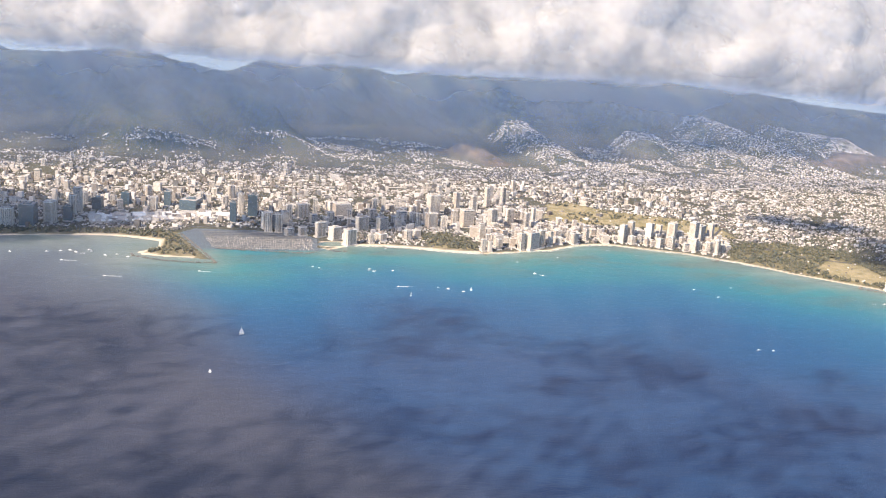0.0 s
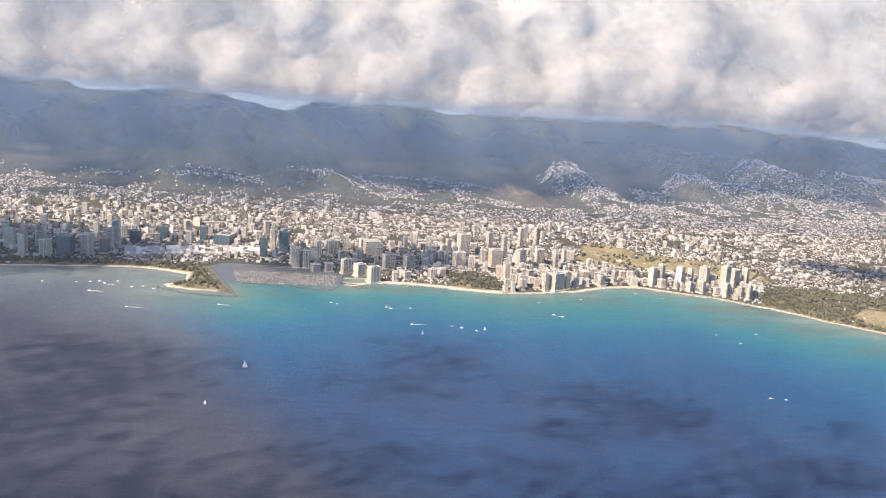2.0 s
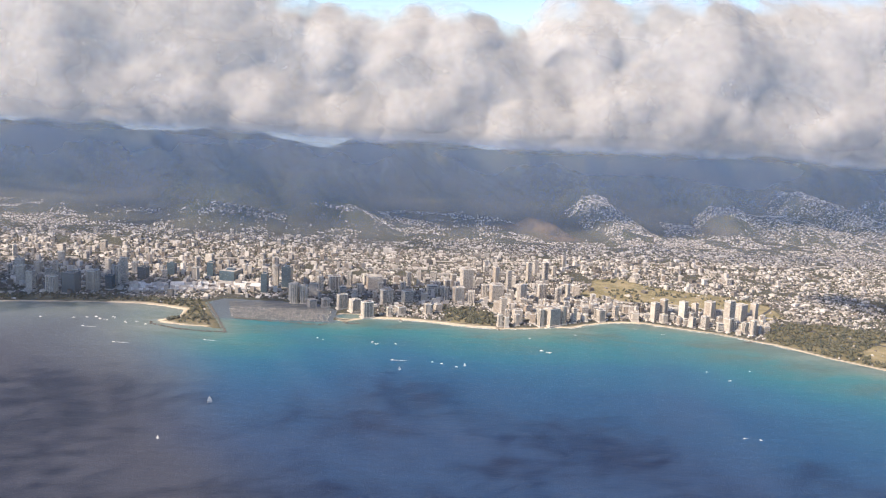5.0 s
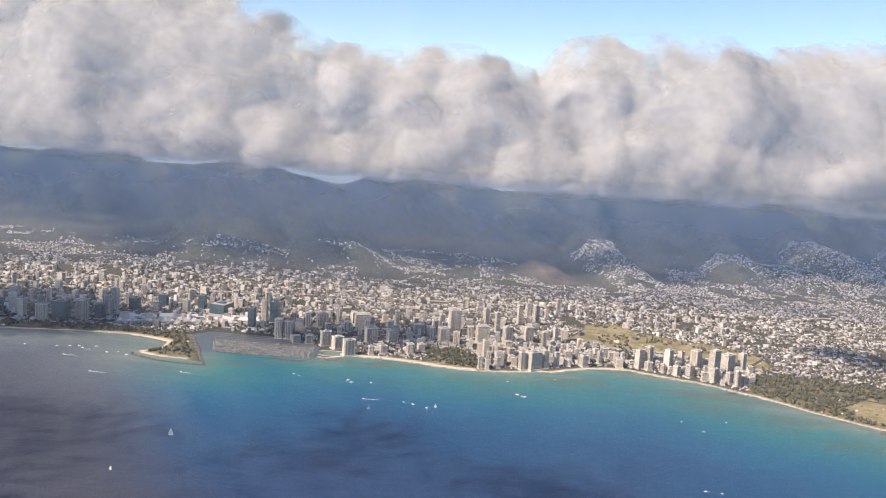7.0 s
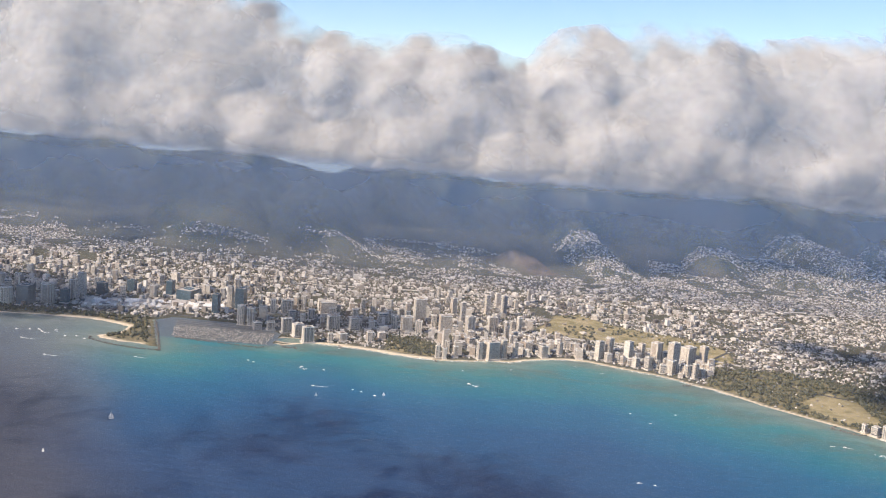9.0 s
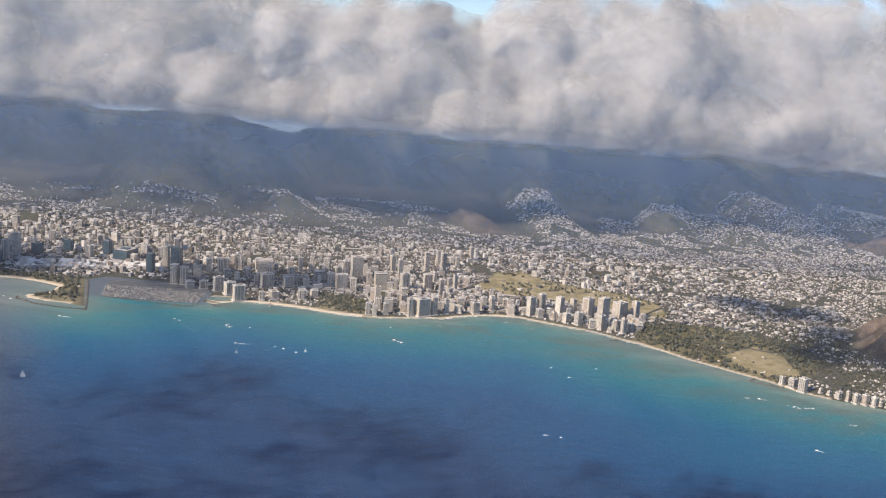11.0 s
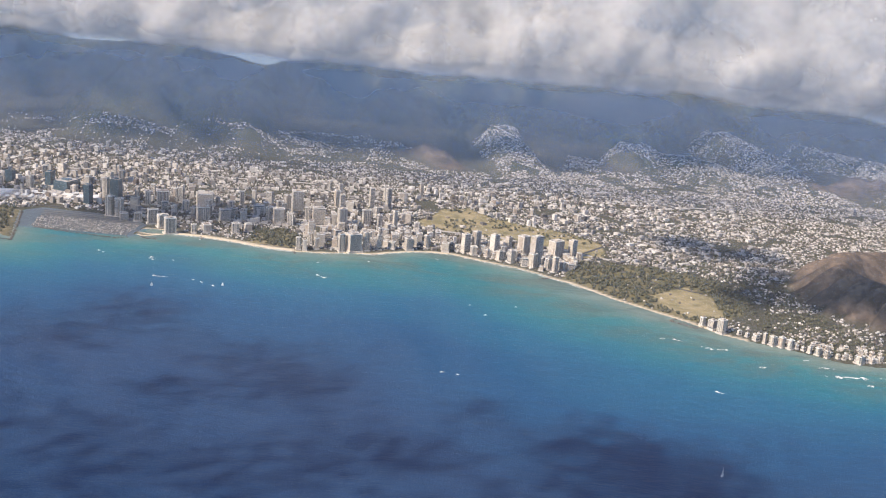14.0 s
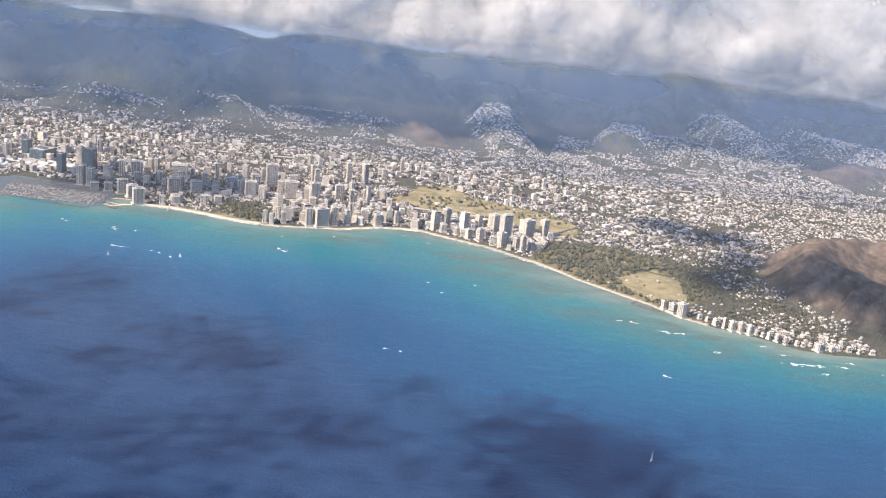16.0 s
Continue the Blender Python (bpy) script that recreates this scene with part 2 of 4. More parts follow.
def off_line(line, x, y):
    """The distance to a line of points and how far along it (0 to 1 for each stretch) the nearest place lies."""
    line = np.asarray(line, float)
    best, along = np.full(np.shape(x), 1e9), np.zeros(np.shape(x))
    for i in range(len(line) - 1):
        a, b = line[i, :2], line[i + 1, :2]
        ab = b - a
        u = np.clip(((x - a[0]) * ab[0] + (y - a[1]) * ab[1]) / (ab @ ab), 0, 1)
        d = np.hypot(x - a[0] - u * ab[0], y - a[1] - u * ab[1])
        near = d < best
        best, along = np.where(near, d, best), np.where(near, i + u, along)
    return best, along


def lattice(ix, iy):
    h = (ix * 374761393 + iy * 668265263) & 0x7FFFFFFF
    h = ((h ^ (h >> 13)) * 1274126177) & 0x7FFFFFFF
    return ((h ^ (h >> 16)) & 0xFFFF) / 65535.0


def grain(x, y, size, octaves=4, seed=0):
    """Smooth noise from 0 to 1."""
    total, amount, norm = 0.0, 1.0, 0.0
    for o in range(octaves):
        px, py = x / size + 17.3 * (o + seed), y / size - 9.1 * (o + seed)
        ix, iy = np.floor(px).astype(np.int64), np.floor(py).astype(np.int64)
        fx, fy = px - ix, py - iy
        fx, fy = fx * fx * (3 - 2 * fx), fy * fy * (3 - 2 * fy)
        v = (lattice(ix, iy) * (1 - fx) + lattice(ix + 1, iy) * fx) * (1 - fy) + (lattice(ix, iy + 1) * (1 - fx) + lattice(ix + 1, iy + 1) * fx) * fy
        total, norm = total + v * amount, norm + amount
        amount, size = amount * 0.5, size * 0.5
    return total / norm


def step(a, b, v):
    u = np.clip((v - a) / (b - a), 0, 1)
    return u * u * (3 - 2 * u)


CREST_X = [-3400, -1300, -1100, -998, -951, -910, -857, -820, -694, -668, -645, -625, -500, -470, -435, -400, -320, -300, -262, -209, -171, -140, -102, -85, -62, -40, -10, 60, 154, 260,
           290, 330, 360, 431, 460, 500, 522, 600, 760, 903, 980, 1130, 1313, 1400, 1470, 1530, 1800, 2600, 3600]
CREST_Z = [120, 132, 128, 121, 120, 128, 136, 139, 131, 122, 108, 106, 113, 116, 123, 125, 126, 122, 109, 100, 90, 82, 82, 90, 101, 110, 119, 122, 115, 112,
           101, 95, 98, 110, 111, 113, 102, 103, 107, 111, 118, 110, 97, 93, 84, 72, 52, 40, 30]
# spines of the ridges that run down from the crest: points of x, y, z, then the half width and how far up houses stand
ST_LOUIS = [(585, 1630, 4), (560, 1740, 20), (525, 1900, 43), (512, 1960, 51), (490, 2250, 66), (430, 2600, 96)]
MAUNALANI = [(735, 1835, 14), (780, 1905, 42), (800, 2200, 70), (820, 2600, 100)]
MAUNALANI_EAST = [(780, 1905, 42), (867, 1915, 40), (947, 1822, 27), (1040, 1720, 8)]
WAIALAE = [(1110, 1690, 8), (1094, 1730, 18), (1051, 1972, 44), (985, 2120, 62), (1000, 2600, 108)]
KALANI = [(1250, 1800, 20), (1283, 2015, 42), (1171, 2095, 52), (1250, 2600, 96)]
BROWN_EAST = [(1120, 1790, 22), (1165, 1810, 40), (1230, 1830, 38), (1330, 1840, 30)]
TANTALUS = [(-150, 1640, 6), (-200, 1760, 30), (-250, 1970, 74), (-190, 2270, 92), (-100, 2600, 80)]
ROUND_TOP = [(-10, 1730, 8), (-15, 1800, 34), (-60, 1990, 66), (-90, 2200, 86)]
PUNCHBOWL = [(-360, 1570, 9), (-310, 1610, 15), (-255, 1610, 14)]
MANOA_SPUR = [(335, 1850, 12), (362, 1832, 32), (392, 1795, 27), (415, 1750, 6)]
SPINES = [(ST_LOUIS, 80, 2010), (MAUNALANI, 95, 1990), (MAUNALANI_EAST, 110, 1990), (WAIALAE, 85, 2140), (KALANI, 85, 2120), (BROWN_EAST, 60, 0),
          (TANTALUS, 185, 1800), (ROUND_TOP, 150, 1840), (PUNCHBOWL, 70, 1640), (MANOA_SPUR, 52, 0)]
CRATER = (1014.0, 1110.0)
GOLF = [(372, 1300), (398, 1350), (416, 1413), (455, 1430), (496, 1378), (556, 1347), (608, 1328), (640, 1280), (640, 1215), (612, 1203), (540, 1240), (452, 1276)]
PARK = [(572, 1104), (600, 1078), (650, 1026), (700, 985), (726, 985), (762, 1020), (790, 1090), (750, 1150), (680, 1190), (600, 1180)]
LAWN = [(668, 1064), (718, 1112), (742, 1080), (740, 1004), (700, 996), (676, 1027)]
DERUSSY = [(190, 1136), (246, 1128), (250, 1180), (215, 1205), (180, 1200)]
STRIP = [(-420, 1166), (-273, 1176), (-170, 1172), (-140, 1156), (-158, 1100), (-75, 1064), (-120, 1195), (-250, 1200), (-420, 1186)]


def shore(x, y):
    """The distance from the coast, above zero on land."""
    d, _ = off_line(COAST, x, y)
    pool = 10 * (np.hypot((x - 67) / 17, (y - 1149) / 10) - 1)
    return np.minimum(np.where(inside(LAND_RING, x, y), d, -d), pool)


def crater_height(x, y):
    dx, dy = x - CRATER[0], y - CRATER[1]
    r, a = np.hypot(dx, dy * 1.05), np.arctan2(dy, dx)
    rim = 40 + 5 * np.sin(a - 1.2) + 6 * (grain(a * 40 + 200, r * 0.05 + 50, 14, 3, 5) - 0.5)
    gully = 0.55 + 0.9 * grain(a * 90 + 400, r * 0.1 + 90, 9, 3, 8)
    outer = 1 - step(114, 190, r)
    inner = 0.35 + 0.65 * step(60, 112, r)
    ribs = np.abs(np.sin(a * 16 + 3 * grain(a * 30 + 70, r * 0.2 + 30, 12, 2, 4)))
    flank = step(105, 125, r) * (1 - step(155, 188, r))
    return rim * np.where(r > 112, outer ** (1.0 / gully), inner) - 17 * flank * (1 - ribs) ** 1.3 + 7 * flank * (grain(x, y, 16, 4, 77) - 0.5)


def join(a, b, soft=7.0):
    """The higher of two heights, with a rounded crease."""
    return 0.5 * (a + b + np.sqrt((a - b) ** 2 + soft * soft) - soft * soft / 45)


def crater_far(x, y):
    return step(188, 226, np.hypot(x - CRATER[0], y - CRATER[1]))


def height(x, y, d=None):
    """The height of the ground."""
    d = shore(x, y) if d is None else d
    z = np.where(d > 0, 0.25 + 1.6 * step(0, 22, d), np.maximum(-6, d * 0.2))
    z = z + np.where(d > 0, 0.006 * np.clip(y - 1350, 0, 400) + 9 * step(1700, 2250, y), 0)
    crest = np.interp(x, CREST_X, CREST_Z)
    crest = crest + 8 * (grain(x, x * 0 + 40, 26, 3, 91) - 0.5)
    up = np.clip((y - 1820) / 790, 0, 1)
    folds = grain(x + 0.25 * y, y * 0.35, 95, 5, 3)
    wall = crest * up ** 1.45 * (0.66 + 0.34 * up + 1.5 * (folds - 0.55) * (1 - up ** 4))
    z = np.where(d > 0, join(z, np.where(up > 0, wall, -40.0)), z)
    for line, half, _ in SPINES:
        zs = [p[2] for p in line]
        e, along = off_line(line, x, y)
        h = np.interp(along, range(len(zs)), zs)
        e = e * (0.8 + 0.5 * grain(x, y, 45, 3, 7))
        u = np.clip(1 - e / half, 0, 1)
        z = np.where((u > 0) & (d > 0), join(z, h * step(0.0, 0.78, u) - 40 * (1 - step(0.0, 0.3, u))), z)
    z = np.where(y > 2620, np.minimum(z, crest * np.clip(1 - (y - 2620) / 220, 0, 1)), z)
    z = np.maximum(z, np.where(d > 0, crater_height(x, y) * step(0, 40, d), -9))
    rough = step(6, 28, z)
    spur = 1 - np.abs(2 * grain(x * 0.94 + y * 0.34, y * 0.3, 44, 2, 13) - 1)
    return z + rough * (8 * (grain(x, y, 26, 4, 2) - 0.5) + 21 * step(20, 70, z) * (1 - step(2480, 2620, y)) * (spur - 0.6) * (crater_far(x, y)))


def mesh_object(name, verts, faces, material, parent=None, smooth=False):
    me = bpy.data.meshes.new(name)
    me.from_pydata(verts, [], faces)
    me.materials.append(material)
    if smooth:
        me.polygons.foreach_set("use_smooth", [True] * len(me.polygons))
    ob = new(name, me)
    ob.parent = parent
    return ob


def sheet(name, xs, ys, z, material):
    """A grid of ground over the given lines of x and y."""
    nx, ny = len(xs), len(ys)
    gx, gy = np.meshgrid(xs, ys)
    co = np.stack([gx.ravel(), gy.ravel(), np.broadcast_to(z, gx.shape).ravel()], 1).astype(np.float32)
    i = (np.arange(ny - 1)[:, None] * nx + np.arange(nx - 1)).ravel()
    quads = np.stack([i, i + 1, i + 1 + nx, i + nx], 1)
    me = bpy.data.meshes.new(name)
    me.vertices.add(len(co))
    me.vertices.foreach_set("co", co.ravel())
    me.loops.add(quads.size)
    me.loops.foreach_set("vertex_index", quads.ravel().astype(np.int32))
    me.polygons.add(len(quads))
    me.polygons.foreach_set("loop_start", np.arange(0, quads.size, 4, dtype=np.int32))
    me.polygons.foreach_set("use_smooth", np.ones(len(quads), bool))
    me.update(calc_edges=True)
    me.materials.append(material)
    return new(name, me)


def soup(name, verts, faces, material, size, smooth=False):
    """One mesh from arrays of verts and equal faces of the given size."""
    me = bpy.data.meshes.new(name)
    me.vertices.add(len(verts))
    me.vertices.foreach_set("co", np.asarray(verts, np.float32).ravel())
    faces = np.asarray(faces, np.int32)
    me.loops.add(faces.size)
    me.loops.foreach_set("vertex_index", faces.ravel())
    me.polygons.add(len(faces))
    me.polygons.foreach_set("loop_start", np.arange(0, faces.size, size, dtype=np.int32))
    me.polygons.foreach_set("use_smooth", np.full(len(faces), smooth, bool))
    me.update(calc_edges=True)
    me.materials.append(material)
    return new(name, me)


def lines_of(*stretches):
    return np.concatenate([np.arange(a, b, s) for a, b, s in stretches])


# ---- ground and sea ----
xs = lines_of((-3400, -1500, 60), (-1500, -420, 12), (-420, 1130, 5), (1130, 2000, 12), (2000, 3601, 60))
ys = lines_of((400, 840, 30), (840, 1240, 4), (1240, 1700, 9), (1700, 2700, 9), (2700, 4300, 60))
gx, gy = np.meshgrid(xs, ys)
gd = shore(gx, gy)
gz = height(gx, gy, gd)
ground = tagged(sheet("ground", xs, ys, gz, LAND), "coastal plain, green ridges and bare crater above a sandy shore", "land", kind="structure")
in_golf, in_park, in_lawn = inside(GOLF, gx, gy), inside(PARK, gx, gy), inside(LAWN, gx, gy)
beach_wide = 4.5 + 4 * (grain(gx, gy, 60, 2, 11) - 0.3) + 4 * ((gx > 80) & (gx < 250)) + 3 * ((gx > -240) & (gx < -130))
sand = (1 - step(beach_wide * 0.7, beach_wide * 1.2, gd)) * (gd < 30)
sand = sand * ~((gx > -130) & (gx < 52) & (gy > 1084)) * ~((gx > -92) & (gx < -60) & (gy > 1066)) * ~((gx > 748) & (gx < 1300))
crater_near = np.hypot(gx - CRATER[0], gy - CRATER[1])
bare = (1 - step(158, 190, crater_near)) * step(4, 11, gz)
for line, half in ((MANOA_SPUR, 46), (BROWN_EAST, 55)):
    bare = np.maximum(bare, 0.85 * (1 - step(half * 0.4, half, off_line(line, gx, gy)[0])))
bare = np.maximum(bare, 0.25 * (1 - step(20, 60, np.hypot(gx - 735, gy - 1850))))
grass = np.maximum.reduce([in_golf * 1.0, in_lawn * 1.0, in_park * 0.5, inside(STRIP, gx, gy) * 0.5, inside(DERUSSY, gx, gy) * 0.8])
wild = np.maximum(step(14, 30, gz + 10 * (grain(gx, gy, 60, 3, 4) - 0.5)), np.maximum(in_park, in_golf) * 1.0)
cover = ground.data.color_attributes.new("cover", "FLOAT_COLOR", "POINT")
cover.data.foreach_set("color", np.stack([sand, grass, bare, np.ones_like(sand)], -1).astype(np.float32).ravel())
ground.data.attributes.new("wild", "FLOAT", "POINT").data.foreach_set("value", wild.astype(np.float32).ravel())

sx = lines_of((-9000, -900, 300), (-900, 1300, 10), (1300, 9001, 300))
sy = lines_of((-4000, 200, 150), (200, 1230, 8), (1230, 1500, 40), (1500, 3000, 250))
hx, hy = np.meshgrid(sx, sy)
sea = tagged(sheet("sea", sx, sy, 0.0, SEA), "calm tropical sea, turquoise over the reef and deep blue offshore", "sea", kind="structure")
reach = 335 + 105 * step(100, 500, hx) - 130 * step(560, 860, hx) - 145 * (1 - step(-250, 60, hx))
shelf = np.clip(-shore(hx, hy) / reach, 0, 1)
basin = (hx > -120) & (hx < 54) & (hy > 1112) & (hy < 1220)
shelf = np.where(basin, np.maximum(shelf, 0.42), shelf)
sea.data.attributes.new("shelf", "FLOAT", "POINT").data.foreach_set("value", shelf.astype(np.float32).ravel())
# western edge follows the cloud shadow's boundary; the basin is plain grey harbour water
murk_shade = 0.9 * (1 - step(-75, 75, hx + 70 + np.interp(hy, [300, 700, 800, 1100], [-330, -75, 0, 75]) + 70 * (grain(hx, hy, 160, 4, 2) - 0.5)))
murk_shade = np.where(basin, 0.85, murk_shade)
sea.data.attributes.new("murk_shade", "FLOAT", "POINT").data.foreach_set("value", murk_shade.astype(np.float32).ravel())

CLOUD_BASE = ([-1300, -530, 0, 500, 640, 900, 1000, 1200, 1350, 1500, 2200], [171, 159, 151, 146, 142, 145, 140, 130, 117, 109, 88])


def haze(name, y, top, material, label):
    """A flat upright sheet added to imitate haze, from the ground to the given height above it."""
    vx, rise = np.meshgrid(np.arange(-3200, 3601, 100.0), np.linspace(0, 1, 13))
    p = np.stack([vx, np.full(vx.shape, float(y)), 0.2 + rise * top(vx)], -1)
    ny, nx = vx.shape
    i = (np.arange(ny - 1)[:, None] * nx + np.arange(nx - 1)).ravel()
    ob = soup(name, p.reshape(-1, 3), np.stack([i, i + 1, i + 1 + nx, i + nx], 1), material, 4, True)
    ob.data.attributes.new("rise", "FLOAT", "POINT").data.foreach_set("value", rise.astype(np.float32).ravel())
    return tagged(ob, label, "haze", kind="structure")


# the mountain sheet's top follows the sight line to the cloud base
haze("mountain_haze_sheet", 1560, lambda x: 323 - (312 - np.maximum(np.interp(250 + (x - 250) * 1.34, *CLOUD_BASE), 130)) * 0.752, HAZE, "flat pale blue sheet standing in for haze before the mountains")
haze("bay_haze_sheet", 380, lambda x: np.full(np.shape(x), 420.0), NEAR_HAZE, "flat white sheet standing in for faint haze and glare over the bay")

# ---- clouds ----
rng = np.random.default_rng(5)


def billow(x, z, size, seed):
    """Rounded heads of cloud, creased where two of them meet: 0 to about 1."""
    px, pz = x / size, z / size
    ix, iz = np.floor(px).astype(np.int64), np.floor(pz).astype(np.int64)
    best = np.zeros(np.shape(px))
    for i in (-1, 0, 1):
        for j in (-1, 0, 1):
            cx, cz = ix + i, iz + j
            ox, oz = lattice(cx + 131 * seed, cz + 17), lattice(cx - 59, cz + 177 * seed)
            r = 0.7 + 0.45 * lattice(cx + 7 * seed, cz - 311)
            best = np.maximum(best, r * r - (px - cx - ox) ** 2 - (pz - cz - oz) ** 2)
    return np.sqrt(best)


# top of the bank along x, and its larger heads: x, z, radius, how far they stand forward
TOPS = ([-1600, -420, -300, -182, -109, 43, 134, 174, 297, 378, 402, 443, 521, 738, 837, 900, 1003, 1200, 2600],
        [590, 570, 530, 462, 424, 426, 440, 436, 414, 394, 432, 470, 490, 504, 496, 468, 494, 535, 545])
HEADS = [(85, 330, 70, 70), (250, 338, 105, 95), (495, 352, 62, 60), (610, 262, 60, 55), (450, 300, 55, -70), (-60, 340, 75, 60), (-330, 300, 95, 60), (800, 330, 130, 70),
         (1040, 228, 80, 70), (540, 250, 70, 40), (-620, 320, 110, 70), (720, 235, 60, 40), (1250, 300, 130, 60), (150, 240, 75, 40), (-180, 235, 70, 35), (330, 230, 60, 30)]


def bank_point(x, v, layer):
    """A place on the front of the cloud bank: v from 0 at its foot to 1 at its top. Outer layers are smoother."""
    top = np.interp(x, *TOPS) + 16 * (grain(x, v * 0, 60, 3, 31) - 0.5) + 16 + 4 * layer
    base = np.interp(x, *CLOUD_BASE) - 4 + 9 * (grain(x, v * 0, 120, 3, 12) - 0.5) + 2.5 * layer
    z = base + (top - base) * v
    wx, wz = x + 90 * (grain(x, z, 120, 4, 71) - 0.5), z * 1.3 + 90 * (grain(x, z, 110, 4, 72) - 0.5)
    out = 50 * billow(wx, wz, 190, 3) + 27 * billow(wx, wz, 84, 5)
    if layer == 0:
        crisp = 0.35 + 0.65 * step(0.42, 0.62, grain(x, z, 150, 2, 44))
        out = out + crisp * (10 * billow(wx, wz, 38, 8) + 5 * billow(wx, wz, 18, 11) + 2.5 * billow(wx, wz, 9, 14))
    for hx, hz, hr, fore in HEADS:
        out = out + 0.8 * fore * np.exp(-1.6 * ((wx - hx) ** 2 + (wz / 1.3 - hz) ** 2) / hr ** 2)
    lean = 32 * np.sqrt(np.clip(v * 9, 0, 1)) + 22 * layer
    back = 230 * v + 150 * np.clip((v - 0.76) / 0.24, 0, 1) ** 2
    return np.stack([x, 2110 - lean - out + back, z + 0.12 * out * v], -1)


def cloud_layer(layer):
    fine = 1 if layer == 0 else 2
    cx, cs = np.meshgrid(np.arange(-1500, 2700, 5.0 * fine), np.arange(0, 1.0001, 0.0085 * fine))
    p = bank_point(cx, cs, layer)
    ny, nx = cx.shape
    i = (np.arange(ny - 1)[:, None] * nx + np.arange(nx - 1)).ravel()
    ob = soup("cloud_bank" if layer == 0 else "cloud_wisp", p.reshape(-1, 3), np.stack([i, i + 1, i + 1 + nx, i + nx], 1), CLOUD_SOFT[layer], 4, True)
    ragged = grain(cx, p[..., 2], 70, 5, 61 + layer) - 0.5
    body = 1 - step(0.8, 1.0, cs + 0.42 * ragged) if layer == 0 else 1 - step(0.7, 1.0, cs + 0.4 * ragged)
    body = body * step(0.0, 0.05 if layer == 0 else 0.16, cs + 0.05 * ragged)
    ob.data.attributes.new("body", "FLOAT", "POINT").data.foreach_set("value", body.astype(np.float32).ravel())
    return tagged(ob, "grey white cumulus bank with a flat base on the crest" if layer == 0 else "soft veil of vapour before the cloud bank", "cloud", kind="stuff")


for layer in range(3):
    cloud_layer(layer)

# glowing plane added close behind the crest in place of bright far air
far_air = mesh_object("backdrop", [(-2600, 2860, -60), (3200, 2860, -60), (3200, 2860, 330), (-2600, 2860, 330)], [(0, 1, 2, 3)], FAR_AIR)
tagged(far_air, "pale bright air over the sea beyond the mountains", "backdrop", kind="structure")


def shade_cloud(px, py, pr, pz=0.0, thick=0.0, rise=800.0):
    """A small unseen cloud of loose wisps, put high up to dim the sun at the given place."""
    at = np.array((px, py, pz)) + np.array(SUN_WAY) * (rise / SUN_WAY.z)
    tri = []
    for _ in range(22):
        c = at + rng.normal(size=3) * (pr * 0.56, pr * 0.4, 10)
        r = pr * rng.uniform(0.5, 0.85)
        count = int(0.43 * (thick or (0.27 if py < 1000 else 1.1)) * r ** 2 / 9)
        way = rng.normal(size=(count, 3)) * (0.5, 0.5, 0.2)
        tri.append((c + way * r)[:, None] + rng.normal(size=(count, 3, 3)) * 3.2)
    tri = np.concatenate(tri).reshape(-1, 3)
    ob = soup("unseen_shade_cloud", tri, np.arange(len(tri)).reshape(-1, 3), CLOUD, 3)
    return tagged(ob, "loose cloud out of view, placed to shade what lies below", "cloud", kind="stuff")


# on the open sea, then over the town and the crater
SHADE_X = [-250, -90, -320, -150, 40, -440, -60, 615, 555, 140, 95, 275, 330, 235, 360, 430, 570, 620, 530, 475, 330, 650, 200, 60, 960, 850, 830,
           -235, 40, 150, 905, 800, -340, 768, 950]
SHADE_Y = [690, 560, 500, 820, 480, 800, 400, 620, 680, 858, 795, 760, 720, 700, 608, 615, 655, 640, 600, 715, 470, 560, 560, 640, 1070, 1190, 1300,
           1240, 1240, 1255, 1085, 1110, 1230, 1335, 1010]
SHADE_R = [130, 120, 140, 90, 110, 140, 130, 66, 40, 62, 52, 60, 48, 34, 60, 50, 64, 50, 58, 24, 90, 70, 90, 60, 56, 38, 46, 80, 62, 56, 52, 44, 80, 34, 44]
# unseen clouds that dim the upper slopes
UPLAND_X = [590, 40, -330, 270, 440, 960, 1150, 700, 150, -420, 850, 400, 690]
UPLAND_Y = [1880, 1930, 1880, 1930, 1900, 1950, 1900, 1970, 1970, 1950, 1990, 1960, 1890]
UPLAND_R = [60, 70, 70, 90, 70, 70, 76, 60, 64, 76, 46, 60, 44]
for px, py, pr in zip(SHADE_X + UPLAND_X, SHADE_Y + UPLAND_Y, SHADE_R + UPLAND_R):
    shade_cloud(px, py, pr)
# clouds added out of view to grey parts of the bank's front
for px, pz, pr in ((-260, 400, 130), (-560, 380, 170), (-120, 300, 80), (790, 400, 150), (620, 340, 70), (370, 300, 60), (1180, 380, 150), (120, 420, 60), (960, 290, 80), (200, 230, 60)):
    shade_cloud(px, 2090, pr, pz, 0.11)
# more added clouds that keep the ridges and valley heads dim
for px, py, pr in ((200, 1890, 70), (340, 1880, 60), (-90, 1890, 70), (545, 1885, 60), (830, 1960, 60), (880, 1900, 60), (1010, 1990, 70), (0, 1970, 100), (-260, 2000, 120), (250, 1990, 110), (430, 1980, 70), (660, 1990, 60),
                   (900, 2000, 70), (1160, 2000, 80)):
    shade_cloud(px, py, pr, 20, 0.6)
# a row added to darken the sunlit strip before the bank's own shadow
for px in range(-900, 1500, 75):
    shade_cloud(px, 2030, 52, 65, 0.5)
# unseen clouds that dim the western towers and the hills behind
for px, py, pr in ((-430, 1260, 90), (-310, 1290, 70), (-400, 1340, 70), (-180, 1765, 70), (-20, 1795, 60), (-340, 1740, 50)):
    shade_cloud(px, py, pr, 10, 0.8)


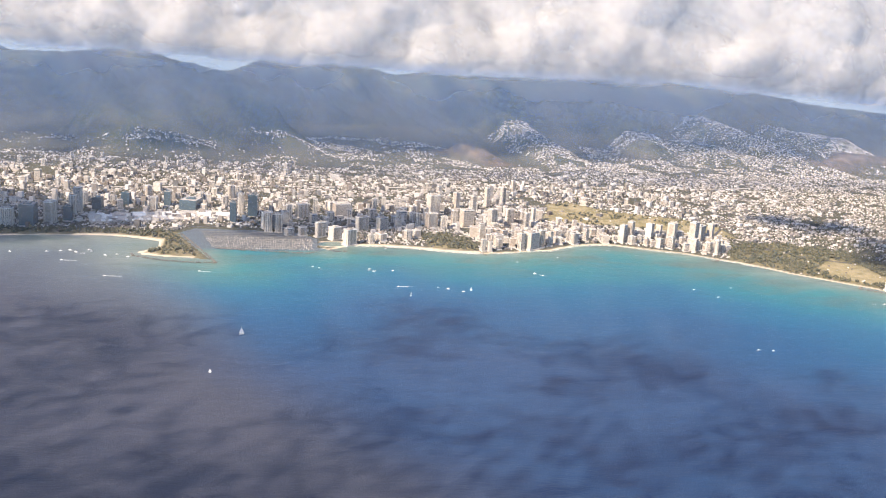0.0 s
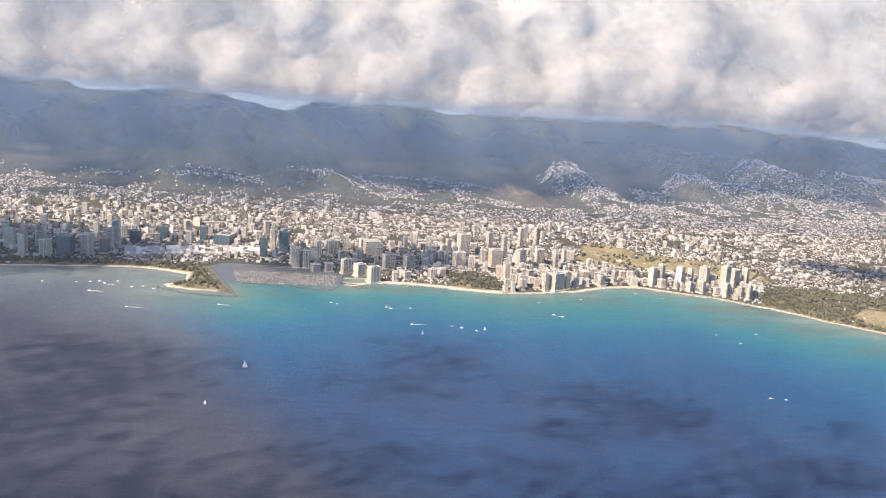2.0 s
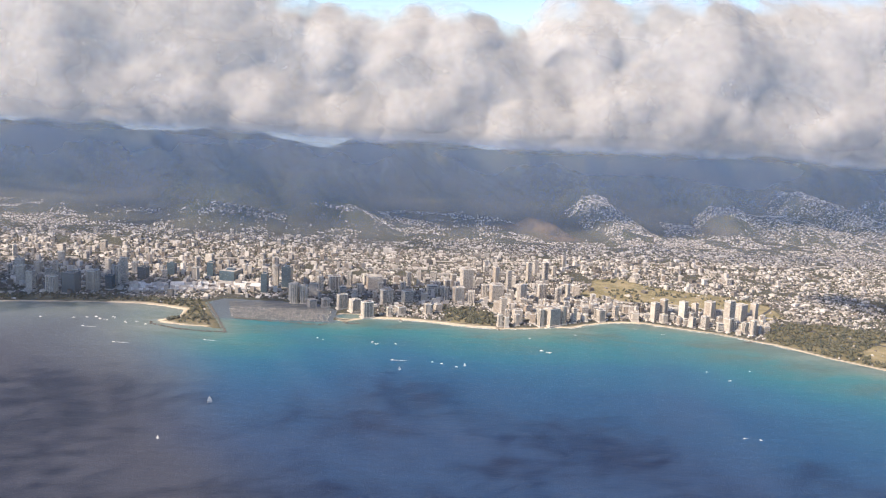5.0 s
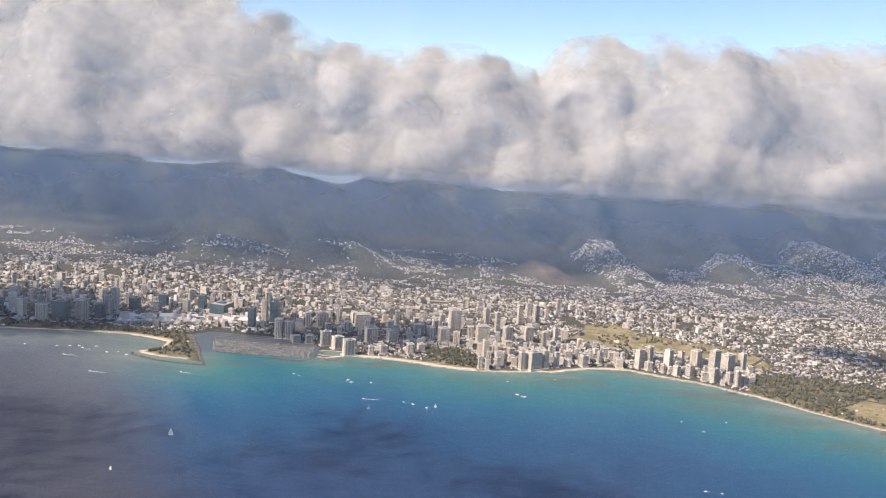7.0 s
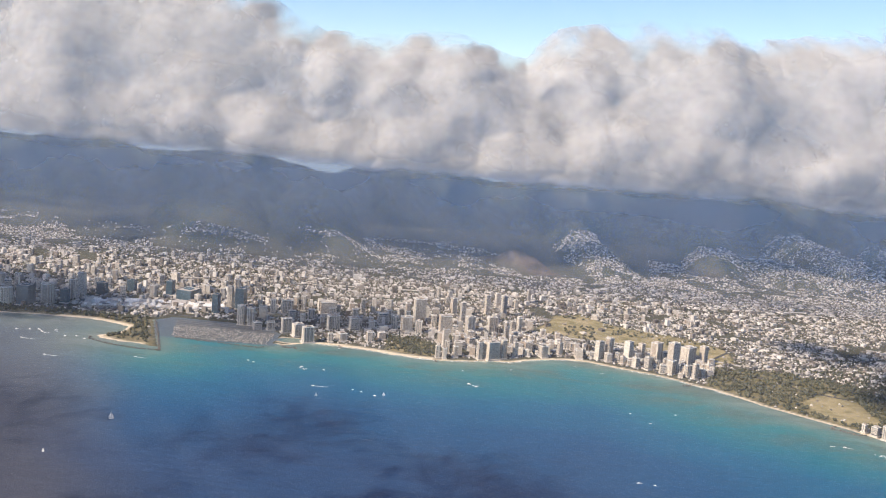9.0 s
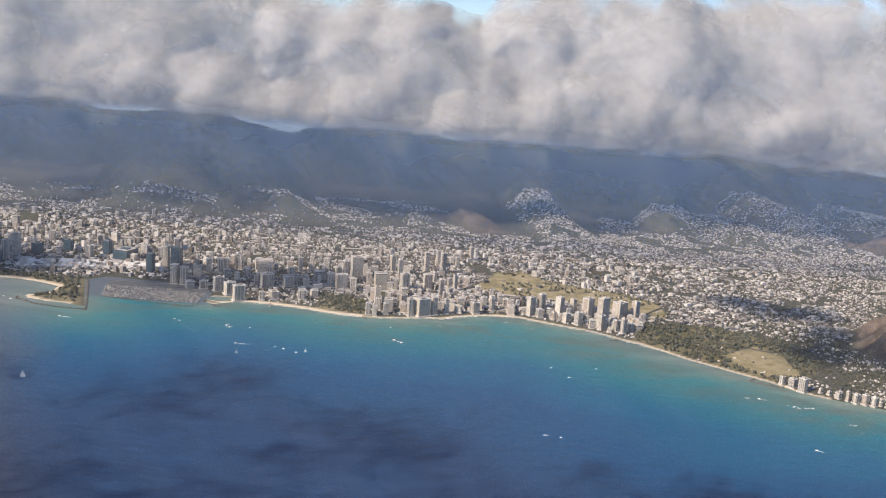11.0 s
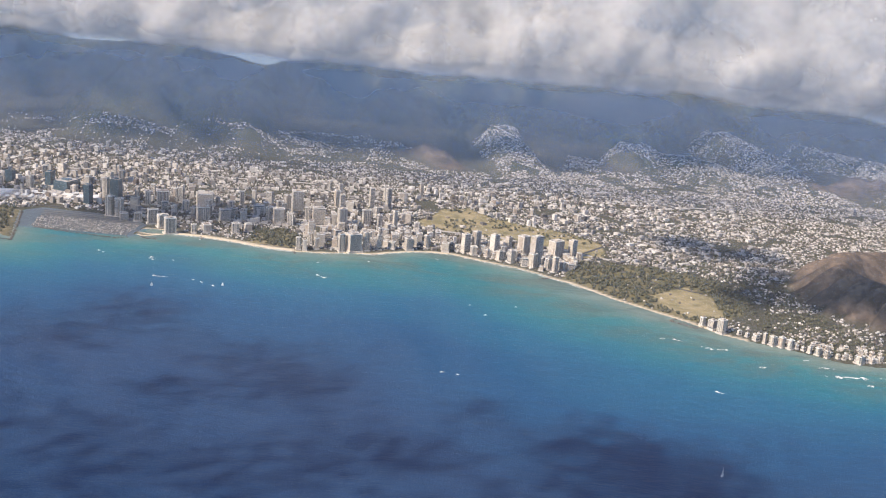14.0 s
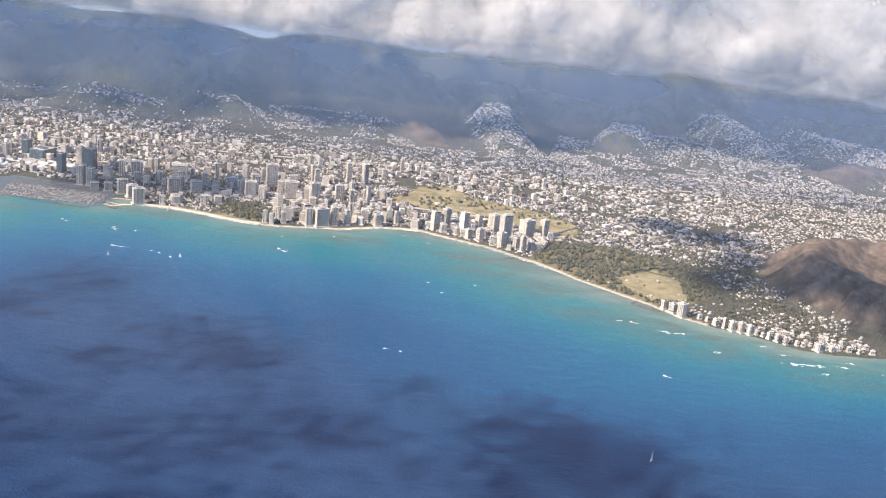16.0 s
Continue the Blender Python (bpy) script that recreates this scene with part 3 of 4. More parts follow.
# ---- town ----
def urban(x, y, z, d):
    """How likely a house stands at a place."""
    far_edge = np.interp(x, [-600, -300, -200, 0, 60, 230, 290, 400, 470, 610, 650, 740, 770, 990, 1050, 1400],
                         [1930, 1900, 1830, 1830, 1960, 1990, 1960, 1860, 1740, 1680, 1960, 1960, 1840, 1790, 1700, 1760]) + 70 * (grain(x, y, 60, 3, 26) - 0.5)
    p = np.where((y < far_edge) & (z < np.where(x < 60, 46, 24)), 1.0, 0.0)
    p = np.where((y > 1680) & (grain(x, y, 50, 3, 6) < 0.42), 0.0, p)
    for line, half, far in SPINES:
        e, _ = off_line(line, x, y)
        p = np.where((e < half * 0.7) & (z > 8), 1.0 * (y < far) * (grain(x, y, 24, 3, 15) > 0.3), p)
    p = np.where((y > 1640) & (x < 260) & (grain(x, y, 75, 3, 16) < 0.5), 0.06 * p, p)
    p = np.where((np.hypot(x - 735, y - 1850) < 45) | (off_line(MANOA_SPUR, x, y)[0] < 40), 0.0, p)
    p = np.where((x > 735) & (y < 1180), np.where(grain(x, y, 38, 3, 9) > 0.45, 0.9, 0.05) * p, p)
    p = p * (d > 11) * (grain(x, y, 34, 2, 41) > 0.3)
    for ring in (GOLF, PARK, DERUSSY, STRIP):
        p = np.where(inside(ring, x, y), 0.015, p)
    return np.where((np.hypot(x - CRATER[0], y - CRATER[1]) < 182) & (z > 7), 0.0, p)


def scattered(count, x0, x1, y0, y1):
    x, y = rng.uniform(x0, x1, count), rng.uniform(y0, y1, count)
    keep = np.abs(x - 250) < 0.5 * y + 180
    x, y = x[keep], y[keep]
    d = shore(x, y)
    return x, y, height(x, y, d), d


def street_turn(x, y):
    """The way the streets run at a place."""
    return np.where(x > 360, 0.5, np.where(x > 30, 0.12, -0.2)) + 0.35 * (grain(x, y, 220, 2, 19) - 0.5)


HOUSE = np.array([(-1, -1, -.3), (1, -1, -.3), (1, 1, -.3), (-1, 1, -.3), (-1, -1, 1), (1, -1, 1), (1, 1, 1), (-1, 1, 1), (-.55, 0, 1.7), (.55, 0, 1.7)])
HOUSE_F = np.array([(0, 1, 5), (0, 5, 4), (1, 2, 6), (1, 6, 5), (2, 3, 7), (2, 7, 6), (3, 0, 4), (3, 4, 7),
                    (4, 5, 9), (4, 9, 8), (5, 6, 9), (6, 7, 8), (6, 8, 9), (7, 4, 8)])
BLOCK = HOUSE.copy()
BLOCK[8:, 2] = 1.02


def in_rows(x, y, deep=6.6):
    """Moves places to the nearer of the two rows of lots that line each street."""
    a = np.where(x > 360, 0.5, np.where(x > 30, 0.12, -0.2))
    c, s = np.cos(a), np.sin(a)
    bend = 26 * (grain(x, y, 260, 2, 19) - 0.5)
    u, v = x * c + y * s, y * c - x * s + bend
    k = np.floor(v / deep)
    v = (k + np.where(v / deep - k < 0.5, 0.27, 0.73)) * deep - bend + rng.normal(size=len(x)) * 0.35
    return u * c - v * s, u * s + v * c


def houses(name, label, count, area, wide, tall, shape, likely=1.0):
    x, y, z, d = scattered(count, *area)
    x, y = in_rows(x, y)
    d = shore(x, y)
    z = height(x, y, d)
    keep = rng.uniform(size=len(x)) < urban(x, y, z, d) * likely
    x, y, z = x[keep], y[keep], z[keep]
    n = len(x)
    a = street_turn(x, y) + (rng.uniform(size=n) < 0.5) * math.pi / 2
    w, l = rng.uniform(*wide, n), rng.uniform(*wide, n) * rng.uniform(1, 1.6, n)
    h = rng.uniform(*tall, n)
    v = np.repeat(shape[None], n, 0) * np.stack([l / 2, w / 2, h], 1)[:, None]
    c, s = np.cos(a)[:, None], np.sin(a)[:, None]
    v = np.stack([v[..., 0] * c - v[..., 1] * s + x[:, None], v[..., 0] * s + v[..., 1] * c + y[:, None], v[..., 2] + z[:, None]], -1)
    f = (HOUSE_F[None] + np.arange(n)[:, None, None] * len(shape)).reshape(-1, 3)
    ob = soup(name, v.reshape(-1, 3), f, ROOFS, 3)
    return tagged(ob, label, "houses", kind="stuff")


houses("houses", "close rows of small white and tan houses across the plain", 230000, (-1150, 1500, 900, 2150), (1.25, 2.3), (0.7, 1.15), HOUSE, 0.9)
houses("ridge_houses", "close rows of white houses climbing the ridges", 26000, (430, 1360, 1620, 2150), (1.2, 2.1), (0.7, 1.1), HOUSE, 0.6)
houses("low_blocks", "flat roofed shops, flats and offices among the houses", 9000, (-900, 900, 1180, 1650), (3, 6.5), (1.3, 3.6), BLOCK, 0.55)
houses("mid_blocks", "middling concrete apartment blocks in the town", 1400, (-700, 640, 1170, 1560), (3, 5.5), (4, 9), BLOCK, 0.6)

# trees: small crowns of loose leaf clumps
octa = np.array([(1, 0, 0), (-1, 0, 0), (0, 1, 0), (0, -1, 0), (0, 0, 1), (0, 0, -1)], float)
octa_f = np.array([(0, 2, 4), (2, 1, 4), (1, 3, 4), (3, 0, 4), (2, 0, 5), (1, 2, 5), (3, 1, 5), (0, 3, 5)])


def trees(name, label, x, y, z, size, clumps):
    n = len(x) * clumps
    r = np.repeat(rng.uniform(*size, len(x)), clumps)
    off = rng.normal(size=(n, 3)) * (0.42, 0.42, 0.3) * r[:, None]
    mid = np.stack([np.repeat(x, clumps), np.repeat(y, clumps), np.repeat(z, clumps) + r * 0.75], 1) + off
    v = mid[:, None] + octa[None] * (r * rng.uniform(0.35, 0.75, n))[:, None, None] * rng.uniform(0.6, 1.3, (n, 6, 1))
    f = (octa_f[None] + np.arange(n)[:, None, None] * 6).reshape(-1, 3)
    return tagged(soup(name, v.reshape(-1, 3), f, LEAF, 3), label, "trees", kind="stuff")


def grove(count, ring):
    ring = np.asarray(ring, float)
    x, y = rng.uniform(ring[:, 0].min(), ring[:, 0].max(), count), rng.uniform(ring[:, 1].min(), ring[:, 1].max(), count)
    d = shore(x, y)
    keep = inside(ring, x, y) & (d > 9) & ~inside(LAWN, x, y)
    x, y, d = x[keep], y[keep], d[keep]
    return x, y, height(x, y, d)


tx, ty, tz, td = scattered(30000, -900, 1400, 1185, 1900)
keep = rng.uniform(size=len(tx)) < 0.8 * (urban(tx, ty, tz, td) > 0.1)
trees("street_trees", "dark green garden and street trees between houses", tx[keep], ty[keep], tz[keep], (1.0, 2.2), 3)
trees("park_trees", "broad dark trees of the seaside park", *grove(1750, PARK), (1.3, 2.8), 7)
gx_, gy_, gz_ = grove(600, GOLF)
keep = grain(gx_, gy_, 40, 2, 3) > 0.56
trees("fairway_trees", "rows of trees along dry fairways", gx_[keep], gy_[keep], gz_[keep], (1.4, 2.6), 6)
trees("fort_park_trees", "banyans and palms on the lawns behind the beach", *grove(250, DERUSSY), (1.4, 2.8), 7)
trees("beach_park_trees", "trees of the beach park and its peninsula", *grove(1500, STRIP), (1.5, 2.8), 7)
foot = [(770, 940), (830, 910), (900, 910), (870, 985), (845, 1060), (850, 1180), (800, 1240), (700, 1200), (770, 1120)]
trees("hillside_trees", "dense gardens below the bare crater", *grove(1500, foot), (1.2, 2.4), 6)


# ---- towers ----
def joined(pieces):
    """One bmesh of boxes, each (x0, y0, z0, x1, y1, z1)."""
    bm = bmesh.new()
    for x0, y0, z0, x1, y1, z1 in pieces:
        v = [bm.verts.new(p) for p in ((x0, y0, z0), (x1, y0, z0), (x1, y1, z0), (x0, y1, z0), (x0, y0, z1), (x1, y0, z1), (x1, y1, z1), (x0, y1, z1))]
        for q in ((3, 2, 1, 0), (4, 5, 6, 7), (0, 1, 5, 4), (1, 2, 6, 5), (2, 3, 7, 6), (3, 0, 4, 7)):
            bm.faces.new([v[k] for k in q])
    return bm


def part(name, bm, material, parent, label=""):
    me = bpy.data.meshes.new(name)
    bm.to_mesh(me)
    bm.free()
    me.materials.append(material)
    ob = new(name, me)
    ob.parent = parent
    return tagged(ob, label) if label else ob


def tower(x, y, z, w, h, turn, deep, style, group):
    """A high building on its podium: core, storeys, piers, parapet and roof house."""
    kind = "office_tower" if style == "glass" else "hotel_tower" if "hotel" in group or "harbour" in group or "fort" in group else "apartment_block" if h < 8 else "apartment_tower"
    words = {"slab": "pale concrete hotel slab with stacked balconies", "piers": "cream residential tower with tall white piers",
             "glass": "blue glass tower with thin floor bands", "tan": "tan concrete apartment tower with recessed windows"}
    ob = tagged(new(kind), words[style], {"hotel_tower": "hotel", "office_tower": "office tower", "apartment_block": "apartments", "apartment_tower": "apartment tower"}[kind], group)
    ob.matrix_world = pose(x, y, z - 0.4, 0, 0, turn)
    a, b = w / 2, deep / 2
    wall = {"glass": BLUE_GLASS, "slab": CONCRETE, "piers": CONCRETE, "tan": CONCRETE}[style]
    storey = 0.85
    floors = [k * storey + 2.0 for k in range(1, int((h - 2.2) / storey))]
    foot = joined([(-a * 1.2, -b * 1.2, 0, a * 1.2, b * 1.2, 1.7)])
    bmesh.ops.bevel(foot, geom=foot.edges[:], offset=0.12, segments=1)
    part("podium", foot, SLAB, ob)
    if style == "glass":
        part("core", joined([(-a, -b, 1.7, a, b, h)]), wall, ob)
        tagged(part("floor_bands", joined([(-a - .05, -b - .05, f, a + .05, b + .05, f + .14) for f in floors]), GLASS, ob), kind="stuff")
    else:
        part("core", joined([(-a * .9, -b * .86, 1.7, a * .9, b * .86, h)]), GLASS if style != "tan" else wall, ob, "dark window bands")
        if style == "slab":
            tagged(part("balcony_stack", joined([(-a * .97, -b, f, a * .97, b, f + .42) for f in floors]), SLAB, ob), kind="stuff")
            part("end_wall", joined([(-a, -b * .98, 1.7, -a * .9, b * .98, h + .2)]), wall, ob)
            part("end_wall", joined([(a * .9, -b * .98, 1.7, a, b * .98, h + .2)]), wall, ob)
        else:
            n = max(2, round(w / 2.2))
            step_x = 2 * a / n
            for k in range(n):
                part("pier", joined([(-a + k * step_x + .25 * step_x, -b, 1.7, -a + k * step_x + .75 * step_x, b, h)]), wall, ob)
            part("cross_wall", joined([(-a, -b * .5, 1.7, a, b * .5, h - .02)]), wall, ob)
            tagged(part("floor_slabs", joined([(-a * .96, -b * .95, f, a * .96, b * .95, f + .22) for f in floors]), SLAB, ob), kind="stuff")
    rim = 0.25
    deck = part("roof_deck", joined([(-a + rim, -b + rim, h + .01, a - rim, b - rim, h + .2)]), ROOF_TAR, ob)
    part("parapet", joined([(-a, -b, h, a, -b + rim, h + .5), (-a, b - rim, h, a, b, h + .5), (-a, -b + rim, h, -a + rim, b - rim, h + .5),
                            (a - rim, -b + rim, h, a, b - rim, h + .5)]), WHITE if style != "glass" else wall, deck)
    part("roof_house", joined([(-a * .35, -b * .5, h + .2, a * .3, b * .5, h + 1.6), (a * .32, -b * .3, h + .2, a * .55, b * .3, h + .9)]), wall, ob)
    return ob


# east, north, width, height
HILTON = [(-13, 1221, 9, 21), (-3, 1224, 9, 18), (16, 1189, 10, 13), (33, 1192, 10, 11), (55, 1183, 13, 19), (72, 1171, 13, 16), (89, 1147, 14, 20),
          (110, 1216, 16, 19), (137, 1222, 13, 17), (116, 1155, 6, 11), (129, 1165, 14, 10), (164, 1170, 8.6, 13), (177, 1185, 8.7, 10)]
MAUKA = [(36, 1282, 16, 20), (90, 1300, 21, 18), (130, 1285, 8, 14), (137, 1316, 6, 22), (170, 1275, 14, 14), (185, 1273, 8, 13), (205, 1237, 15, 21),
         (220, 1251, 7.6, 9), (218, 1301, 16, 33), (240, 1258, 7.7, 21), (256, 1250, 16, 24), (259, 1173, 7, 24), (252, 1126, 5.5, 15), (260, 1125, 5, 13), (273, 1133, 5.5, 14)]
CENTRE = [(264, 1366, 8, 24), (278, 1314, 6.4, 30), (289, 1239, 12, 28), (313, 1377, 6.7, 30), (329, 1430, 7, 23), (337, 1379, 7.5, 31), (379, 1482, 5.4, 22),
          (356, 1275, 5.4, 23), (319, 1262, 12, 24), (338, 1244, 6, 23), (370, 1219, 7.5, 13), (347, 1156, 5, 19), (383, 1170, 8.6, 15), (405, 1187, 5.8, 16),
          (303, 1135, 7, 22), (317, 1141, 16, 22), (332, 1147, 7, 23)]
BEACH = [(454, 1180, 10, 24), (467, 1187, 10, 27), (490, 1178, 8.6, 27), (508, 1189, 6.5, 23), (527, 1189, 13, 26), (541, 1153, 14, 36), (569, 1196, 17, 22),
         (591, 1206, 10, 22), (497, 1158, 7, 12), (511, 1152, 7, 16), (537, 1141, 9, 17), (556, 1135, 7, 14), (563, 1126, 6, 19), (573, 1135, 7, 11), (482, 1167, 5.7, 10), (589, 1167, 6.5, 9)]
ALA_MOANA = [(-274, 1226, 16, 27), (-296, 1210, 18, 27), (-255, 1236, 9.8, 19), (-253, 1256, 8.2, 29), (-251, 1282, 10, 34), (-230, 1301, 12, 18), (-198, 1330, 12, 19),
             (-159, 1306, 8.3, 19), (-144, 1336, 12, 21), (-112, 1318, 28, 15), (-54, 1249, 11, 27), (-45, 1288, 8, 30), (-29, 1284, 12.8, 30), (-9, 1207, 9, 26), (4, 1206, 9, 24), (-318, 1202, 14, 23)]
GOLD_COAST = [(709, 978, 4.8, 9), (717, 969, 7, 10), (724, 958, 7.7, 15), (763, 938, 3, 11), (770, 934, 5.9, 10), (778, 931, 5.3, 11), (786, 928, 5.3, 10),
              (756, 944, 4.7, 6), (803, 921, 3.5, 7), (810, 917, 4.7, 8), (846, 904, 7, 8), (817, 911, 3.5, 8), (1108, 1637, 8, 10)]
STYLES = ["slab", "piers", "tan", "slab", "piers"]
pick = random.Random(7)
placed = []
for district, group, turn in ((HILTON, "towers by the harbour", 28), (MAUKA, "towers behind the fort park", 15), (CENTRE, "towers in the middle of town", 28),
                              (BEACH, "hotels along the beach", 42), (ALA_MOANA, "towers by the mall", -10), (GOLD_COAST, "apartments on the point", 38)):
    levels = height(np.array([p[0] for p in district], float), np.array([p[1] for p in district], float))
    for (x, y, w, h), level in zip(district, levels):
        style = pick.choice(STYLES) if district is not ALA_MOANA or pick.random() < 0.5 else "glass"
        tower(x, y, level, w, h, turn + pick.choice((0, 0, 90)) + pick.uniform(-7, 7), w * pick.uniform(0.55, 0.95) if w > 9 else w, style, group)
        placed.append((x, y))


def more_towers(count, group, x0, x1, y0, y1, tall, room, wide=(5, 9.5), least=0.5):
    xs_, ys_ = rng.uniform(x0, x1, count * 10), rng.uniform(y0, y1, count * 10)
    ds = shore(xs_, ys_)
    zs = height(xs_, ys_, ds)
    made = 0
    for x, y, z, ok in zip(xs_, ys_, zs, urban(xs_, ys_, zs, ds)):
        if made >= count or ok < least or min(math.hypot(x - a, y - b) for a, b in placed) < room:
            continue
        w = pick.uniform(*wide)
        tower(x, y, z, w, pick.uniform(*tall), pick.uniform(-15, 30) + pick.choice((0, 90)), w * pick.uniform(0.7, 1.2), pick.choice(STYLES), group)
        placed.append((x, y))
        made += 1


more_towers(64, "smaller hotels of the beach town", 250, 430, 1140, 1262, (6, 16), 9.5)
more_towers(40, "small hotels behind the beach", 425, 600, 1120, 1212, (5, 13), 9)
more_towers(26, "low flats on the point", 775, 880, 905, 945, (2.6, 5), 5, (2.6, 4), 0.05)
more_towers(16, "apartment towers behind the canal", 225, 380, 1300, 1480, (8, 16), 18)
more_towers(30, "apartment towers by the canal", -10, 230, 1225, 1340, (10, 22), 17)
more_towers(34, "towers of the western town", -470, -60, 1300, 1480, (9, 20), 20)
more_towers(46, "towers below the old crater", -560, 80, 1420, 1640, (6, 12), 22, (4, 7))
more_towers(14, "towers of the harbour district", -520, -300, 1190, 1330, (14, 30), 22)
more_towers(12, "flats east of the fairways", 470, 620, 1395, 1520, (6, 11), 24)


# flats in a row behind the rocks of the point
for k in range(46):
    u = k / 45
    x = 742 + 158 * u + pick.uniform(-1.5, 1.5)
    y = float(np.interp(x, [p[0] for p in COAST_EAST], [p[1] for p in COAST_EAST])) + pick.choice((7, 8, 13, 18)) + pick.uniform(0, 3)
    if min(math.hypot(x - a, y - b) for a, b in placed) < 4.2:
        continue
    tower(x, y, 1.2, pick.uniform(2.4, 4.2), pick.uniform(2.6, 5.2), 25 + pick.uniform(-15, 15), pick.uniform(2.6, 4.2), pick.choice(("piers", "slab")), "flats along the point")
    placed.append((x, y))


# ---- shore works ----
def ribbon(name, line, half, top, depth, material, label, category, lift=None):
    """A strip of some thickness along a line, laid on the ground where lift is given."""
    pts = []
    for a, b in zip(line, line[1:]):
        n = max(1, int(math.dist(a, b) / 8))
        pts += [(a[0] + (b[0] - a[0]) * k / n, a[1] + (b[1] - a[1]) * k / n) for k in range(n)]
    pts = np.array(pts + [line[-1]], float)
    way = np.gradient(pts, axis=0)
    way /= np.linalg.norm(way, axis=1)[:, None]
    side = np.stack([-way[:, 1], way[:, 0]], 1) * half
    z = np.full(len(pts), top) if lift is None else np.maximum(height(pts[:, 0], pts[:, 1]), 0.6) + lift
    verts, faces = [], []
    for p, q, zz in zip(pts, side, z):
        verts += [(*(p - q), zz), (*(p + q), zz), (*(p + q * 1.2), zz - depth), (*(p - q * 1.2), zz - depth)]
    for k in range(len(pts) - 1):
        o = 4 * k
        faces += [(o, o + 4, o + 5, o + 1), (o + 1, o + 5, o + 6, o + 2), (o + 3, o + 7, o + 4, o)]
    faces += [(0, 1, 2, 3), (4 * len(pts) - 1, 4 * len(pts) - 2, 4 * len(pts) - 3, 4 * len(pts) - 4)]
    return tagged(mesh_object(name, verts, faces, material), label, category, kind="structure")


def rock_wall(line, label):
    """A rubble breakwater: a thing of many heaped boulders."""
    rocks_v, rocks_f, n = [], [], 0
    for a, b in zip(line, line[1:]):
        for k in range(int(math.dist(a, b) / 0.55)):
            u = rng.uniform()
            r = rng.uniform(0.45, 1.0)
            across = rng.normal() * 0.9
            d = np.array(b, float) - np.array(a, float)
            d /= np.linalg.norm(d)
            c = np.array([*(np.array(a) + (np.array(b) - np.array(a)) * u + np.array((-d[1], d[0])) * across), max(0.1, 1.0 - abs(across) * 0.5)])
            rocks_v.append(c + octa * r * rng.uniform(0.7, 1.2, (6, 1)))
            rocks_f.append(octa_f + n)
            n += 6
    ob = soup("breakwater", np.concatenate(rocks_v), np.concatenate(rocks_f), STONE, 3)
    return tagged(ob, label, "breakwater", kind="stuff")


rock_wall([(-161, 1090), (-160, 1082), (-125, 1063), (-97, 1057), (-67, 1056)], "dark rubble sea wall round the peninsula lagoon")
rock_wall([(-67, 1056), (-92, 1127), (-116, 1189)], "dark rubble edge of the boat channel")
rock_wall([(-70, 1118), (-18, 1110), (36, 1103), (48, 1112)], "long low rubble breakwater of the harbour")
rock_wall([(62, 1120), (72, 1113), (82, 1115)], "short rubble groyne beside the hotel beach")
rock_wall([(248, 1116), (252, 1108)], "stub of rubble groyne")
rock_wall([(556, 1104), (549, 1096), (543, 1097)], "walled groyne at the end of the hotel beach")
rock_wall([(684, 990), (676, 982), (700, 966), (708, 968)], "low sea wall of the old bathing pool")

ribbon("pier_deck", [(129, 1142), (133, 1132)], 1.0, 1.3, 0.5, TIMBER, "small timber jetty", "jetty")
ribbon("road", [(-900, 1330), (-420, 1420), (-60, 1480), (303, 1519), (491, 1562), (662, 1556), (821, 1585), (992, 1616), (1250, 1670)], 3.2, 0, 1.6, PALE_ROAD,
       "pale concrete freeway across the plain", "road", 0.4)
ribbon("road", [(-560, 1185), (-330, 1200), (-180, 1211), (-100, 1224), (60, 1238), (190, 1216), (262, 1196), (420, 1212), (600, 1190)], 1.8, 0, 1.0, ASPHALT,
       "dark coast boulevard behind the hotels", "road", 0.4)
ribbon("road", [(40, 1250), (190, 1268), (372, 1282), (500, 1270), (640, 1205)], 2.6, 0, 1.0, PALE_ROAD, "road along the canal", "road", 0.4)
ribbon("road", [(600, 1190), (655, 1150), (690, 1110), (735, 1090)], 1.4, 0, 1.0, ASPHALT, "park road under trees", "road", 0.4)
ribbon("road", [(90, 1240), (140, 1420), (190, 1560), (230, 1680)], 1.8, 0, 1.0, ASPHALT, "avenue running inland", "road", 0.4)
ribbon("road", [(600, 1215), (680, 1330), (760, 1480), (800, 1600)], 1.8, 0, 1.0, ASPHALT, "avenue running to the ridge", "road", 0.4)

# shopping mall with bright roofs
mall = tagged(new("shopping_mall"), "long low mall with bright white roofs and parking decks", "mall")
mall.matrix_world = pose(-150, 1262, 1.6, 0, 0, 12)
part("body", joined([(-84, -22, -0.6, 84, 22, 3.2)]), SLAB, mall)
for k in range(34):
    x0, y0 = -80 + (k % 17) * 9.3 + pick.uniform(-1, 1), -24 + (k // 17) * 13 + pick.uniform(-2, 2)
    bm = joined([(x0, y0, 3.2, x0 + pick.uniform(3, 7), y0 + pick.uniform(4, 9), 4.0 + pick.uniform(0, 1.2))])
    bmesh.ops.bevel(bm, geom=bm.edges[:], offset=0.25, segments=1)
    part("roof_block", bm, pick.choice((WHITE, WHITE, SLAB, ROOF_TAR)), mall)
for k in range(7):
    part("parking_deck", joined([(-74 + k * 21, 1, 3.2, -56 + k * 21, 19, 4.0 + 0.3 * (k % 3))]), PALE_ROAD if k % 2 else WHITE, mall, "pale parking deck")
hall = tagged(new("exhibition_hall"), "white flat roofed hall beside the mall", "hall")
hall.matrix_world = pose(-64, 1272, 1.6, 0, 0, 14)
part("wall", joined([(-13, -9, -0.6, 13, 9, 4.6)]), SLAB, hall)
